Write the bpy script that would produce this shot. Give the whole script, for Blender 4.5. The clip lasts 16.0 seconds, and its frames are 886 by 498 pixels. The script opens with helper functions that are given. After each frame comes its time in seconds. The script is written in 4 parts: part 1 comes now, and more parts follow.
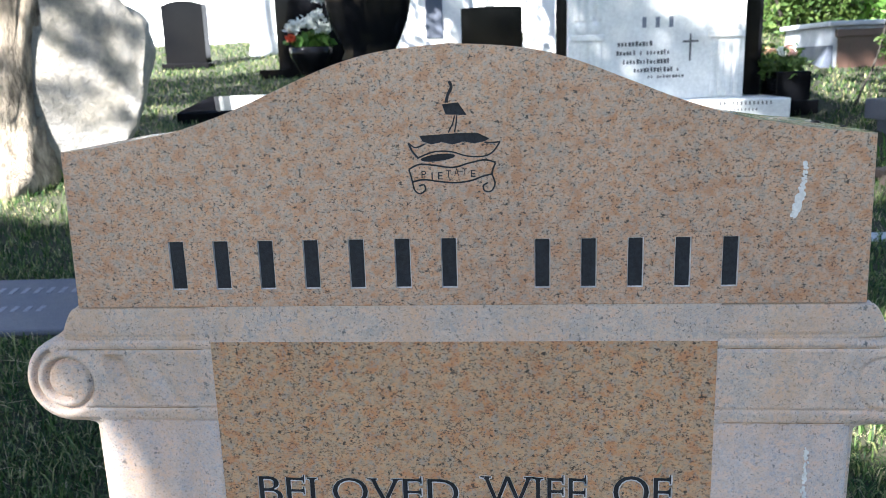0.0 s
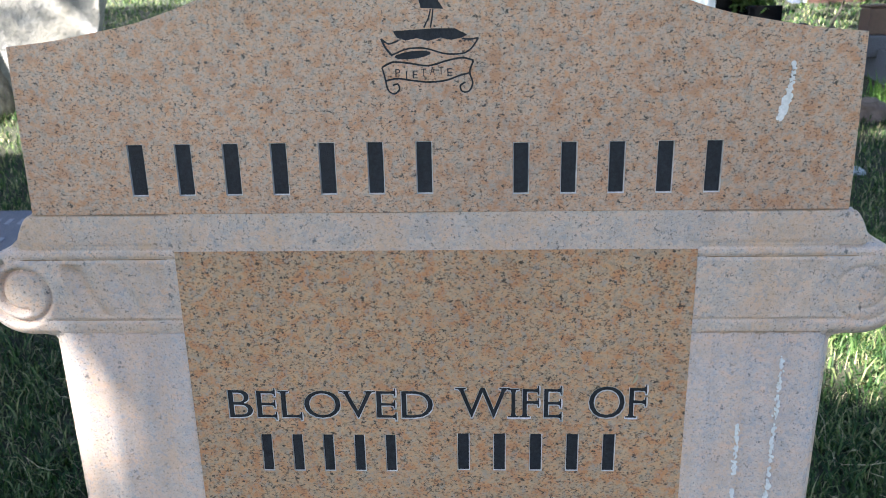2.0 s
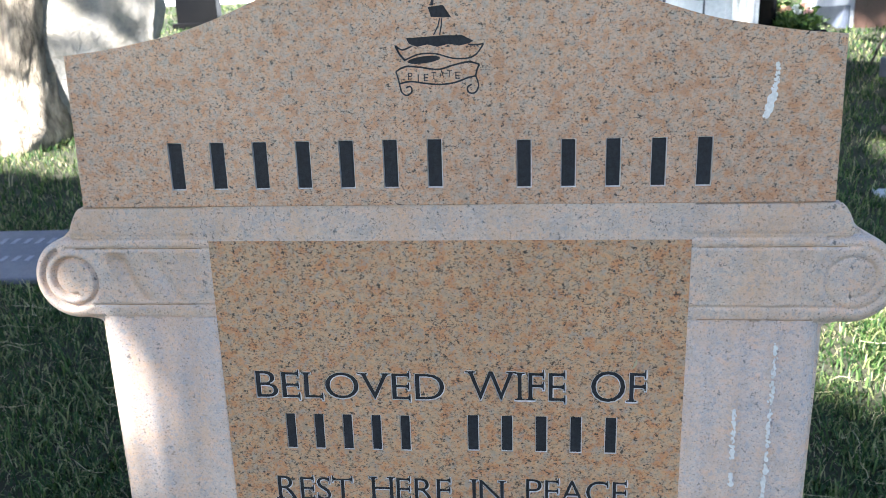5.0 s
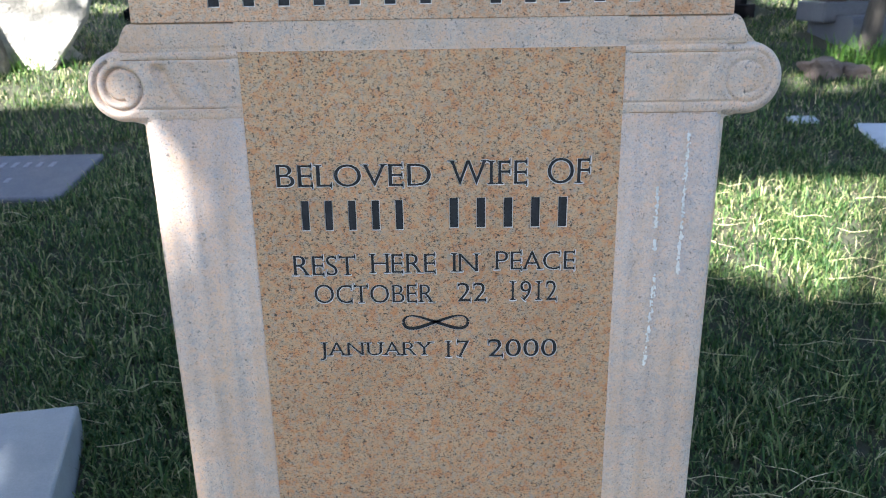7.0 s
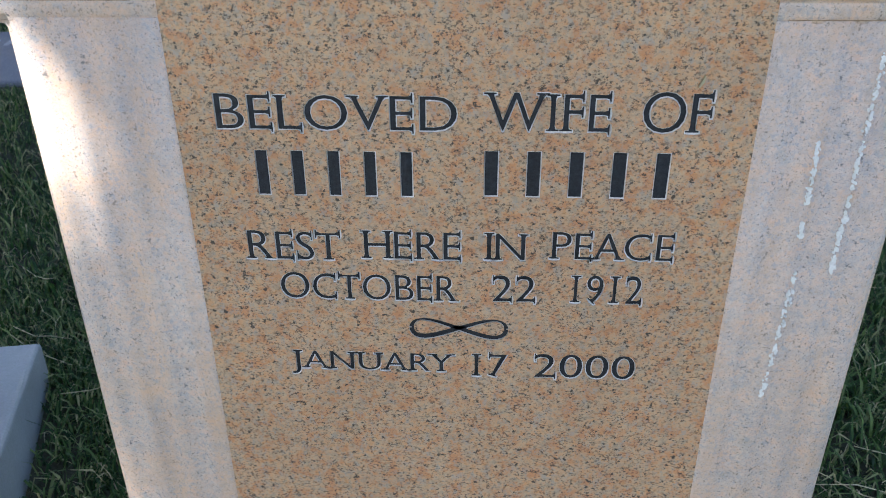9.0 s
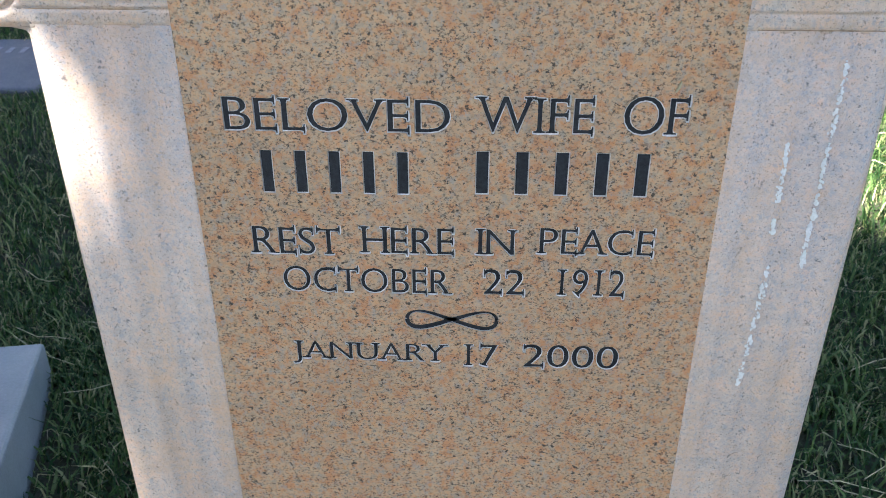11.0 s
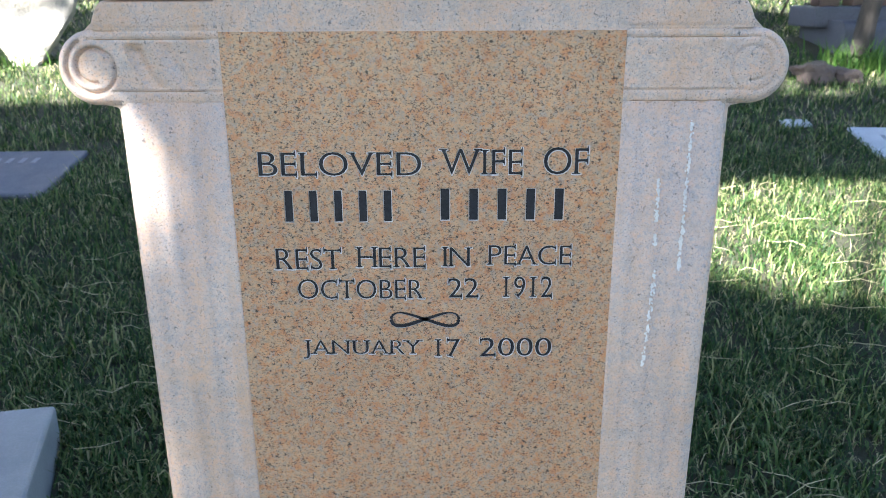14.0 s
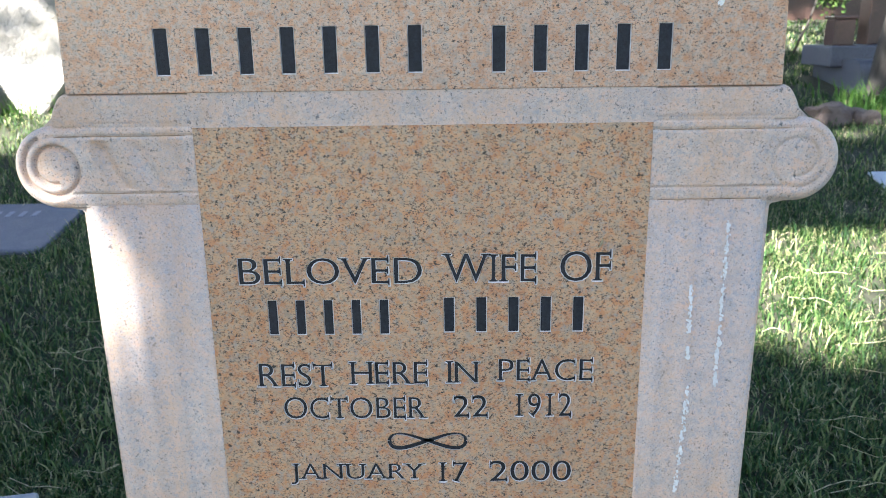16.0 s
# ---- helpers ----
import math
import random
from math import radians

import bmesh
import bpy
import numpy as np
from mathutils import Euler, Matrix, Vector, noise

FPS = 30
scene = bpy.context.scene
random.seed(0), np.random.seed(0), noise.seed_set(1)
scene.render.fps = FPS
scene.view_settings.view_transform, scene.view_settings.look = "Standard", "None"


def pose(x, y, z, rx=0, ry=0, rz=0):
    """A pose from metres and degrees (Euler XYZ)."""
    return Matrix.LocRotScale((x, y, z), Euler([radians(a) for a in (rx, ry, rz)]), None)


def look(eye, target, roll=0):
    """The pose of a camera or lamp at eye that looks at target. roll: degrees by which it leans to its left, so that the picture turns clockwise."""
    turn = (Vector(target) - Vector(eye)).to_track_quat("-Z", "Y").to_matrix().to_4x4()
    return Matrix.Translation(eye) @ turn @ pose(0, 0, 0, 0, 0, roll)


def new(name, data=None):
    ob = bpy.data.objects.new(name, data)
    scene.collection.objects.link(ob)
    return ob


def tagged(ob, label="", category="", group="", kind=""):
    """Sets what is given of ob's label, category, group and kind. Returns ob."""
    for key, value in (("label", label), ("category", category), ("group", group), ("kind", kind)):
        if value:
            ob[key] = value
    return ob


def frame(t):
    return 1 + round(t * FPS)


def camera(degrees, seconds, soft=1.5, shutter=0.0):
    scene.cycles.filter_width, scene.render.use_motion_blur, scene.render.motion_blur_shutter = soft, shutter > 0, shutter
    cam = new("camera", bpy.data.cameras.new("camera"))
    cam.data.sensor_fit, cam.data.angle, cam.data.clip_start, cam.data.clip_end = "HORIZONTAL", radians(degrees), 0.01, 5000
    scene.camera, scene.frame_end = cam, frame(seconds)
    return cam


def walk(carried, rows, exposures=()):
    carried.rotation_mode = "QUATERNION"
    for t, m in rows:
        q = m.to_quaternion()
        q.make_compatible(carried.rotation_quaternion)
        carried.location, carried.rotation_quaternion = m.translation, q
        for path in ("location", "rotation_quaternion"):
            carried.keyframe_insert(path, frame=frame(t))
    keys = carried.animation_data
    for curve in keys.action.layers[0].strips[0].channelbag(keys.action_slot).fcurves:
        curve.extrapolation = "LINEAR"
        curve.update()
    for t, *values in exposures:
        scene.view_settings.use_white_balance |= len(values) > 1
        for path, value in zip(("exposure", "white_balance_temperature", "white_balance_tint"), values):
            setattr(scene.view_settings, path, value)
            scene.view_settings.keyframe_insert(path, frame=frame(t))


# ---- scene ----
cam = camera(58.5, 16.0, soft=0.85)
cam.data.dof.use_dof, cam.data.dof.focus_distance, cam.data.dof.aperture_fstop = True, 0.85, 13.0
PATH = [
    (0, (0.052, -0.743, 1.459), (-0.12, 1.197, 1.005), -1.9),
    (0.5, (0.052, -0.739, 1.458), (-0.058, 1.204, 1.0), -1.8),
    (1, (0.05, -0.734, 1.456), (-0.047, 1.209, 0.992), -1.5),
    (1.5, (0.044, -0.726, 1.438), (-0.039, 1.208, 0.935), -1.2),
    (2, (0.043, -0.724, 1.422), (-0.05, 1.18, 0.816), -1.2),
    (2.5, (0.042, -0.729, 1.405), (-0.066, 1.168, 0.779), -1.3),
    (3, (0.054, -0.729, 1.407), (-0.077, 1.168, 0.786), -1.3),
    (3.2, (0.051, -0.731, 1.406), (-0.066, 1.17, 0.797), -1.1),
    (5.3, (0.083, -0.825, 1.400), (-0.128, 1.092, 0.871), -1.9),
    (5.5, (0.079, -0.885, 1.386), (-0.124, 1.034, 0.86), -2.2),
    (6, (0.061, -1.029, 1.348), (-0.087, 0.894, 0.818), -2.0),
    (6.5, (0.057, -1.103, 1.319), (-0.013, 0.819, 0.771), -1.9),
    (7, (0.032, -1.057, 1.27), (-0.01, 0.839, 0.635), -1.0),
    (7.5, (0.023, -0.908, 1.247), (-0.029, 0.957, 0.527), -0.9),
    (8, (0.034, -0.76, 1.246), (-0.053, 1.093, 0.498), -1.0),
    (8.5, (0.025, -0.685, 1.238), (-0.051, 1.129, 0.398), -0.6),
    (9, (0.02, -0.66, 1.232), (-0.085, 1.116, 0.318), -0.4),
    (9.5, (0.021, -0.649, 1.232), (-0.091, 1.113, 0.293), -0.6),
    (10, (0.022, -0.648, 1.235), (-0.089, 1.115, 0.299), -0.3),
    (12.5, (0.028, -0.915, 1.242), (-0.053, 0.946, 0.515), -0.2),
    (13, (0.03, -0.981, 1.239), (-0.063, 0.906, 0.58), -0.2),
    (13.5, (0.042, -1.01, 1.231), (-0.015, 0.884, 0.592), -0.7),
    (14, (0.03, -1.011, 1.24), (0.014, 0.888, 0.614), -0.3),
    (14.5, (0.024, -0.994, 1.231), (-0.007, 0.897, 0.581), -0.7),
    (15, (0.024, -0.99, 1.23), (-0.013, 0.899, 0.574), -0.7),
    (15.5, (0.029, -0.971, 1.245), (-0.006, 0.919, 0.59), -0.8),
    (16, (0.038, -0.869, 1.296), (-0.005, 1.054, 0.749), -0.9),
]
EXPOSURES = [(0, 2.96, 5950, 11), (1, 2.99, 5950, 11), (3, 3.1, 5950, 11), (5.5, 3.17, 5950, 11), (7, 3.2, 5950, 11), (9.5, 3.22, 6150, 11), (12.5, 3.34, 6000, 11), (14.5, 3.35, 5950, 11), (16, 3.34, 5950, 11)]
walk(cam, [(t, look(eye, target, roll)) for t, eye, target, roll in PATH], EXPOSURES)

# ---- light ----
SUN = Vector((-0.50, -0.60, 0.62)).normalized()      # towards the sun
world = bpy.data.worlds.new("world")
scene.world = world
world.use_nodes = True
wt = world.node_tree
sky = wt.nodes.new("ShaderNodeTexSky")
sky.sky_type = "NISHITA"
sky.sun_disc = False
sky.sun_elevation = math.asin(SUN.z)
sky.sun_rotation = math.atan2(SUN.x, SUN.y)
wt.links.new(sky.outputs[0], wt.nodes["Background"].inputs[0])
wt.nodes["Background"].inputs[1].default_value = 0.05
sun_data = bpy.data.lights.new("sun", "SUN")
sun_data.energy, sun_data.angle, sun_data.color = 5.0, radians(0.53), (1.0, 0.94, 0.84)
sun = new("sun", sun_data)
sun.matrix_world = look(SUN * 30, (0, 0, 0))

# ---- materials ----


def mat(name, rough=0.6, metal=0.0, spec=0.5):
    m = bpy.data.materials.new(name)
    m.use_nodes = True
    b = m.node_tree.nodes["Principled BSDF"]
    b.inputs["Roughness"].default_value = rough
    b.inputs["Metallic"].default_value = metal
    b.inputs["Specular IOR Level"].default_value = spec
    return m, m.node_tree, b


def node(t, kind, **kw):
    n = t.nodes.new(kind)
    for k, v in kw.items():
        n.inputs[k].default_value = v
    return n


def coords(t, stretch=(1, 1, 1)):
    c = t.nodes.new("ShaderNodeTexCoord")
    mp = t.nodes.new("ShaderNodeMapping")
    mp.inputs["Scale"].default_value = stretch
    t.links.new(c.outputs["Object"], mp.inputs["Vector"])
    return mp.outputs["Vector"]


def ramp(t, src, stops, hard=False):
    r = t.nodes.new("ShaderNodeValToRGB")
    if hard:
        r.color_ramp.interpolation = "CONSTANT"
    e = r.color_ramp.elements
    while len(e) < len(stops):
        e.new(0.5)
    for el, (p, c) in zip(e, stops):
        el.position = p
        el.color = (*c, 1) if len(c) == 3 else c
    t.links.new(src, r.inputs[0])
    return r.outputs[0]


def mix(t, a, b, f, kind="MIX"):
    m = t.nodes.new("ShaderNodeMix")
    m.data_type, m.blend_type = "RGBA", kind
    for s, v in ((6, a), (7, b), (0, f)):
        if isinstance(v, (int, float)):
            m.inputs[s].default_value = v
        elif isinstance(v, tuple):
            m.inputs[s].default_value = (*v, 1)
        else:
            t.links.new(v, m.inputs[s])
    return m.outputs[2]


def noise_tex(t, vec, scale, detail=4, rough=0.6):
    n = node(t, "ShaderNodeTexNoise", Scale=scale, Detail=detail, Roughness=rough)
    t.links.new(vec, n.inputs["Vector"])
    return n.outputs["Fac"]


def voronoi(t, vec, scale, out="Color"):
    n = node(t, "ShaderNodeTexVoronoi", Scale=scale)
    t.links.new(vec, n.inputs["Vector"])
    return n.outputs[out]


def bump(t, b, height, strength, dist):
    n = node(t, "ShaderNodeBump", Strength=strength, Distance=dist)
    t.links.new(height, n.inputs["Height"])
    t.links.new(n.outputs[0], b.inputs["Normal"])


def granite(name, tones, speck, rough, big=1.0, speck_at=0.66, relief=0.0, tint=None, blotch=0.0, spec=0.5):
    """Grains of a few millimetres in the given tones, dark mica specks, and slow cloudy drifts."""
    m, t, b = mat(name, rough, 0.0, spec)
    v = coords(t)
    warp = noise_tex(t, v, 160 / big, 3)
    wv = t.nodes.new("ShaderNodeVectorMath")
    wv.operation = "MULTIPLY_ADD"
    wv.inputs[1].default_value = (0.006 * big,) * 3
    t.links.new(warp, wv.inputs[0])
    t.links.new(v, wv.inputs[2])
    cell = voronoi(t, wv.outputs[0], 310 / big)
    sep = t.nodes.new("ShaderNodeSeparateColor")
    t.links.new(cell, sep.inputs[0])
    n = len(tones)
    base = ramp(t, sep.outputs[0], [(i / n, c) for i, c in enumerate(tones)], hard=True)
    soft = noise_tex(t, v, 90 / big, 5, 0.7)
    mid = ramp(t, soft, [(0.3, tones[0]), (0.5, tones[n // 2]), (0.7, tones[-1])])
    col = mix(t, base, mid, 0.42)
    sp = noise_tex(t, v, 330 / big, 3, 0.6)
    sp2 = noise_tex(t, v, 120 / big, 4, 0.7)
    spm = ramp(t, sp, [(speck_at - 0.05, (0, 0, 0)), (speck_at + 0.05, (1, 1, 1))])
    spm2 = ramp(t, sp2, [(speck_at - 0.03, (0, 0, 0)), (speck_at + 0.04, (1, 1, 1))])
    col = mix(t, col, speck, spm)
    col = mix(t, col, speck, spm2)
    sp3 = noise_tex(t, coords(t, (1, 1, 1.7)), 620 / big, 3, 0.7)
    col = mix(t, col, speck, ramp(t, sp3, [(0.56, (0, 0, 0)), (0.70, (0.7, 0.7, 0.7))]))
    if blotch:
        bl = noise_tex(t, coords(t, (1, 1, 1.5)), 38, 4, 0.7)
        col = mix(t, col, ramp(t, bl, [(0.30, (0.74, 0.77, 0.78)), (0.50, (1.02, 1.0, 0.96)), (0.70, (1.20, 0.97, 0.78))]), blotch, "MULTIPLY")
    drift = noise_tex(t, v, 5, 5, 0.65)
    dr = ramp(t, drift, [(0.3, (0.83, 0.82, 0.83)), (0.7, (1.08, 1.06, 1.02))])
    col = mix(t, col, dr, 0.8, "MULTIPLY")
    if tint:
        st = noise_tex(t, coords(t, (9, 9, 1.2)), 3, 4)
        stm = ramp(t, st, [(0.46, (0, 0, 0)), (0.72, (0.55, 0.55, 0.55))])
        col = mix(t, col, tint, stm)
        ash = noise_tex(t, v, 190, 4, 0.7)
        col = mix(t, col, (0.36, 0.36, 0.38), ramp(t, ash, [(0.53, (0, 0, 0)), (0.63, (0.6, 0.6, 0.6))]))
        spot = noise_tex(t, coords(t, (1, 1, 1.3)), 11, 5, 0.7)
        col = mix(t, col, tint, ramp(t, spot, [(0.50, (0, 0, 0)), (0.74, (0.6, 0.6, 0.6))]))
    t.links.new(col, b.inputs["Base Color"])
    rr = ramp(t, drift, [(0.3, (rough * 0.75,) * 3), (0.7, (min(1, rough * 1.25),) * 3)])
    t.links.new(rr, b.inputs["Roughness"])
    if relief:
        bump(t, b, sp, relief, 0.001)
    return m


def plain(name, c1, c2, rough=0.6, scale=8.0, relief=0.2, dist=0.004, stretch=(1, 1, 1), metal=0.0, fine=60.0):
    """Two tones in slow clouds with a fine grain and a fine relief."""
    m, t, b = mat(name, rough, metal)
    v = coords(t, stretch)
    a = noise_tex(t, v, scale, 6, 0.65)
    f = noise_tex(t, v, fine, 4, 0.7)
    col = ramp(t, a, [(0.32, c1), (0.68, c2)])
    g = ramp(t, f, [(0.3, (0.82, 0.82, 0.82)), (0.7, (1.12, 1.12, 1.12))])
    col = mix(t, col, g, 0.8, "MULTIPLY")
    t.links.new(col, b.inputs["Base Color"])
    if relief:
        bump(t, b, f, relief, dist)
    return m


def polished(name, warm, cool, pale, patch, speck):
    """Polished stone: fine grains drawn out sideways, rusty and grey clusters a few centimetres wide, clustered dark mica."""
    m, t, b = mat(name, 0.2)
    v = coords(t, (1, 1, 1.15))
    warp = noise_tex(t, v, 210, 3)
    wv = t.nodes.new("ShaderNodeVectorMath")
    wv.operation = "MULTIPLY_ADD"
    wv.inputs[1].default_value = (0.008,) * 3
    t.links.new(warp, wv.inputs[0])
    t.links.new(v, wv.inputs[2])
    sep = t.nodes.new("ShaderNodeSeparateColor")
    t.links.new(voronoi(t, wv.outputs[0], 270), sep.inputs[0])
    grain = ramp(t, sep.outputs[0], [(0.0, cool), (0.22, pale), (0.40, warm), (0.62, pale), (0.80, warm), (1.0, cool)])
    soft = ramp(t, noise_tex(t, v, 105, 5, 0.7), [(0.40, cool), (0.49, pale), (0.58, warm)])
    col = mix(t, grain, soft, 0.5)
    rust = noise_tex(t, v, 58, 5, 0.72)
    col = mix(t, col, patch, ramp(t, rust, [(0.50, (0, 0, 0)), (0.60, (0.7, 0.7, 0.7))]))
    ash = noise_tex(t, coords(t, (1.3, 1, 1.1)), 75, 5, 0.75)
    col = mix(t, col, (0.40, 0.375, 0.34), ramp(t, ash, [(0.53, (0, 0, 0)), (0.62, (0.6, 0.6, 0.6))]))
    field = ramp(t, noise_tex(t, v, 40, 3, 0.6), [(0.36, (0.35, 0.35, 0.35)), (0.60, (1, 1, 1))])
    fine = noise_tex(t, coords(t, (1, 1, 1.4)), 350, 3, 0.6)
    flecks = ramp(t, fine, [(0.53, (0, 0, 0)), (0.62, (0.75, 0.75, 0.75))])
    col = mix(t, col, speck, mix(t, flecks, field, 1.0, "MULTIPLY"))
    mica = noise_tex(t, coords(t, (1, 1, 1.25)), 158, 4, 0.7)
    col = mix(t, col, speck, ramp(t, mica, [(0.58, (0, 0, 0)), (0.64, (0.95, 0.95, 0.95))]))
    drift = noise_tex(t, v, 5, 5, 0.65)
    col = mix(t, col, ramp(t, drift, [(0.3, (0.86, 0.84, 0.83)), (0.7, (1.08, 1.06, 1.03))]), 0.8, "MULTIPLY")
    t.links.new(col, b.inputs["Base Color"])
    t.links.new(ramp(t, drift, [(0.3, (0.15,) * 3), (0.7, (0.27,) * 3)]), b.inputs["Roughness"])
    bump(t, b, fine, 0.05, 0.001)
    return m


# one stone; its reflections are put into the colour: paler slab, browner panel
POLISHED = polished("polished_granite_sky_toned", (0.63, 0.355, 0.21), (0.43, 0.36, 0.30), (0.62, 0.465, 0.36), (0.55, 0.275, 0.15), (0.082, 0.075, 0.07))
GROUND_TONED = polished("polished_granite_ground_toned", (0.64, 0.355, 0.185), (0.40, 0.315, 0.235), (0.59, 0.43, 0.29), (0.60, 0.265, 0.125), (0.085, 0.074, 0.064))
FROSTED = granite("frosted_pale_granite", [(0.60, 0.48, 0.41), (0.63, 0.53, 0.46), (0.54, 0.46, 0.42), (0.67, 0.57, 0.51), (0.61, 0.48, 0.39), (0.56, 0.51, 0.50), (0.61, 0.50, 0.43)],
                  (0.17, 0.165, 0.17), 0.75, 0.85, speck_at=0.64, relief=0.35, blotch=0.8, tint=(0.66, 0.42, 0.25))
DIRT = plain("ochre_grime", (0.22, 0.14, 0.08), (0.42, 0.30, 0.20), 0.9, 60, 0.2, 0.001)
CUT = plain("sandblasted_granite", (0.52, 0.48, 0.46), (0.68, 0.64, 0.62), 0.85, 40, 0.3, 0.001)
BARE_CUT = plain("bare_cut_stone", (0.52, 0.50, 0.49), (0.82, 0.81, 0.82), 0.85, 160, 0.4, 0.001, fine=420)
PAINT = plain("dark_letter_paint", (0.004, 0.005, 0.009), (0.022, 0.026, 0.036), 0.6, 260, 0.8, 0.001, fine=700)
DROPPING = plain("dried_white_lime", (0.74, 0.73, 0.71), (0.88, 0.87, 0.85), 0.7, 120, 0.6, 0.001, fine=400)
GREY_GRANITE = granite("grey_granite", [(0.075, 0.092, 0.13), (0.10, 0.118, 0.16), (0.065, 0.08, 0.115), (0.11, 0.128, 0.17)], (0.08, 0.08, 0.09), 0.6, 1.4)
DARK_GRANITE = granite("black_granite", [(0.003, 0.0035, 0.005), (0.006, 0.0065, 0.008), (0.004, 0.0045, 0.006)], (0.012, 0.012, 0.014), 0.08, 1.4, 0.72, spec=0.10)
BROWN_GRANITE = granite("brown_granite", [(0.075, 0.042, 0.032), (0.095, 0.055, 0.042), (0.06, 0.035, 0.027)], (0.04, 0.03, 0.03), 0.35, 2)
PLOT_GRANITE = granite("blue_grey_granite", [(0.075, 0.08, 0.10), (0.105, 0.11, 0.135), (0.09, 0.10, 0.12)], (0.05, 0.05, 0.06), 0.5, 2, spec=0.25)
MIRROR_BLACK = granite("mirror_black_granite", [(0.004, 0.004, 0.006), (0.007, 0.007, 0.009)], (0.012, 0.012, 0.014), 0.03, 1.4, 0.72)
MARBLE = plain("white_marble", (0.70, 0.71, 0.70), (0.84, 0.84, 0.82), 0.4, 3, 0.05, fine=30)
WHITE_BASE = plain("pale_grey_stone", (0.32, 0.345, 0.39), (0.43, 0.455, 0.50), 0.55, 6, 0.15, 0.001, fine=220)
PLINTH_STONE = plain("grey_plinth_stone", (0.17, 0.19, 0.215), (0.24, 0.26, 0.285), 0.55, 6, 0.2, 0.001, fine=220)
PLASTER = plain("white_plaster", (0.74, 0.74, 0.73), (0.84, 0.84, 0.82), 0.8, 1.5, 0.1)
BOULDER = plain("pale_boulder", (0.14, 0.145, 0.15), (0.34, 0.305, 0.25), 0.85, 3.5, 0.8, 0.03, fine=14)
BARK = plain("grey_bark", (0.05, 0.038, 0.027), (0.50, 0.42, 0.32), 0.9, 5.5, 1.0, 0.04, (2.0, 2.0, 0.6), fine=19)
TWIG = plain("dark_bark", (0.03, 0.026, 0.022), (0.075, 0.063, 0.053), 0.9, 9, 0.6, 0.01, (2, 2, 0.5))
STONE_BROWN = plain("brown_fieldstone", (0.075, 0.055, 0.046), (0.15, 0.11, 0.09), 0.85, 9, 0.6, 0.01)
SOIL = plain("lawn_soil", (0.018, 0.022, 0.010), (0.048, 0.046, 0.024), 0.95, 1.1, 0.8, 0.02, fine=45)
INK = plain("faded_dark_ink", (0.06, 0.065, 0.07), (0.10, 0.10, 0.11), 0.6, 30, 0)
PALE_INK = plain("pale_bronze_letters", (0.155, 0.175, 0.22), (0.20, 0.22, 0.27), 0.6, 30, 0)
PETAL_WHITE = plain("white_petal", (0.66, 0.68, 0.62), (0.85, 0.85, 0.80), 0.6, 30, 0)
PETAL_RED = plain("red_petal", (0.62, 0.08, 0.03), (0.75, 0.17, 0.08), 0.5, 30, 0)
PETAL_PINK = plain("mixed_petal", (0.62, 0.30, 0.36), (0.70, 0.45, 0.20), 0.5, 12, 0)


def leafy(name, stops, rough=0.55, trans=0.38):
    """Leaves and blades: each island its own tone, with some light let through."""
    m, t, b = mat(name, rough, 0, 0.35)
    g = t.nodes.new("ShaderNodeNewGeometry")
    col = ramp(t, g.outputs["Random Per Island"], stops)
    v = coords(t)
    big = ramp(t, noise_tex(t, v, 1.3, 4), [(0.3, (0.78, 0.80, 0.70)), (0.7, (1.15, 1.12, 1.1))])
    col = mix(t, col, big, 0.8, "MULTIPLY")
    t.links.new(col, b.inputs["Base Color"])
    tr = t.nodes.new("ShaderNodeBsdfTranslucent")
    t.links.new(col, tr.inputs["Color"])
    ms = t.nodes.new("ShaderNodeMixShader")
    ms.inputs[0].default_value = trans
    t.links.new(b.outputs[0], ms.inputs[1])
    t.links.new(tr.outputs[0], ms.inputs[2])
    t.links.new(ms.outputs[0], t.nodes["Material Output"].inputs["Surface"])
    return m


GRASS = leafy("lawn_grass", [(0.0, (0.010, 0.031, 0.009)), (0.45, (0.036, 0.088, 0.021)), (0.75, (0.115, 0.18, 0.053)), (0.92, (0.24, 0.265, 0.115)), (1.0, (0.40, 0.36, 0.20))])
STRAW = leafy("dry_straw", [(0.0, (0.40, 0.34, 0.21)), (0.5, (0.52, 0.46, 0.31)), (1.0, (0.26, 0.20, 0.13))], 0.7, 0.15)
LEAF = leafy("tree_leaf", [(0.0, (0.03, 0.07, 0.015)), (0.5, (0.06, 0.11, 0.025)), (1.0, (0.11, 0.16, 0.04))])
BRIGHT_LEAF = leafy("bright_green_leaf", [(0.0, (0.07, 0.17, 0.03)), (0.6, (0.12, 0.24, 0.05)), (1.0, (0.20, 0.32, 0.08))])

# ---- building helpers ----


def link_mesh(name, verts, faces, material, parent=None, label="", smooth=False):
    me = bpy.data.meshes.new(name)
    me.from_pydata([tuple(v) for v in verts], [], [tuple(f) for f in faces])
    me.materials.append(material)
    if smooth:
        me.polygons.foreach_set("use_smooth", [True] * len(me.polygons))
    me.update()
    ob = new(name, me)
    if parent:
        ob.parent = parent
        ob.matrix_parent_inverse = parent.matrix_basis.inverted()
    if label:
        tagged(ob, label)
    return ob


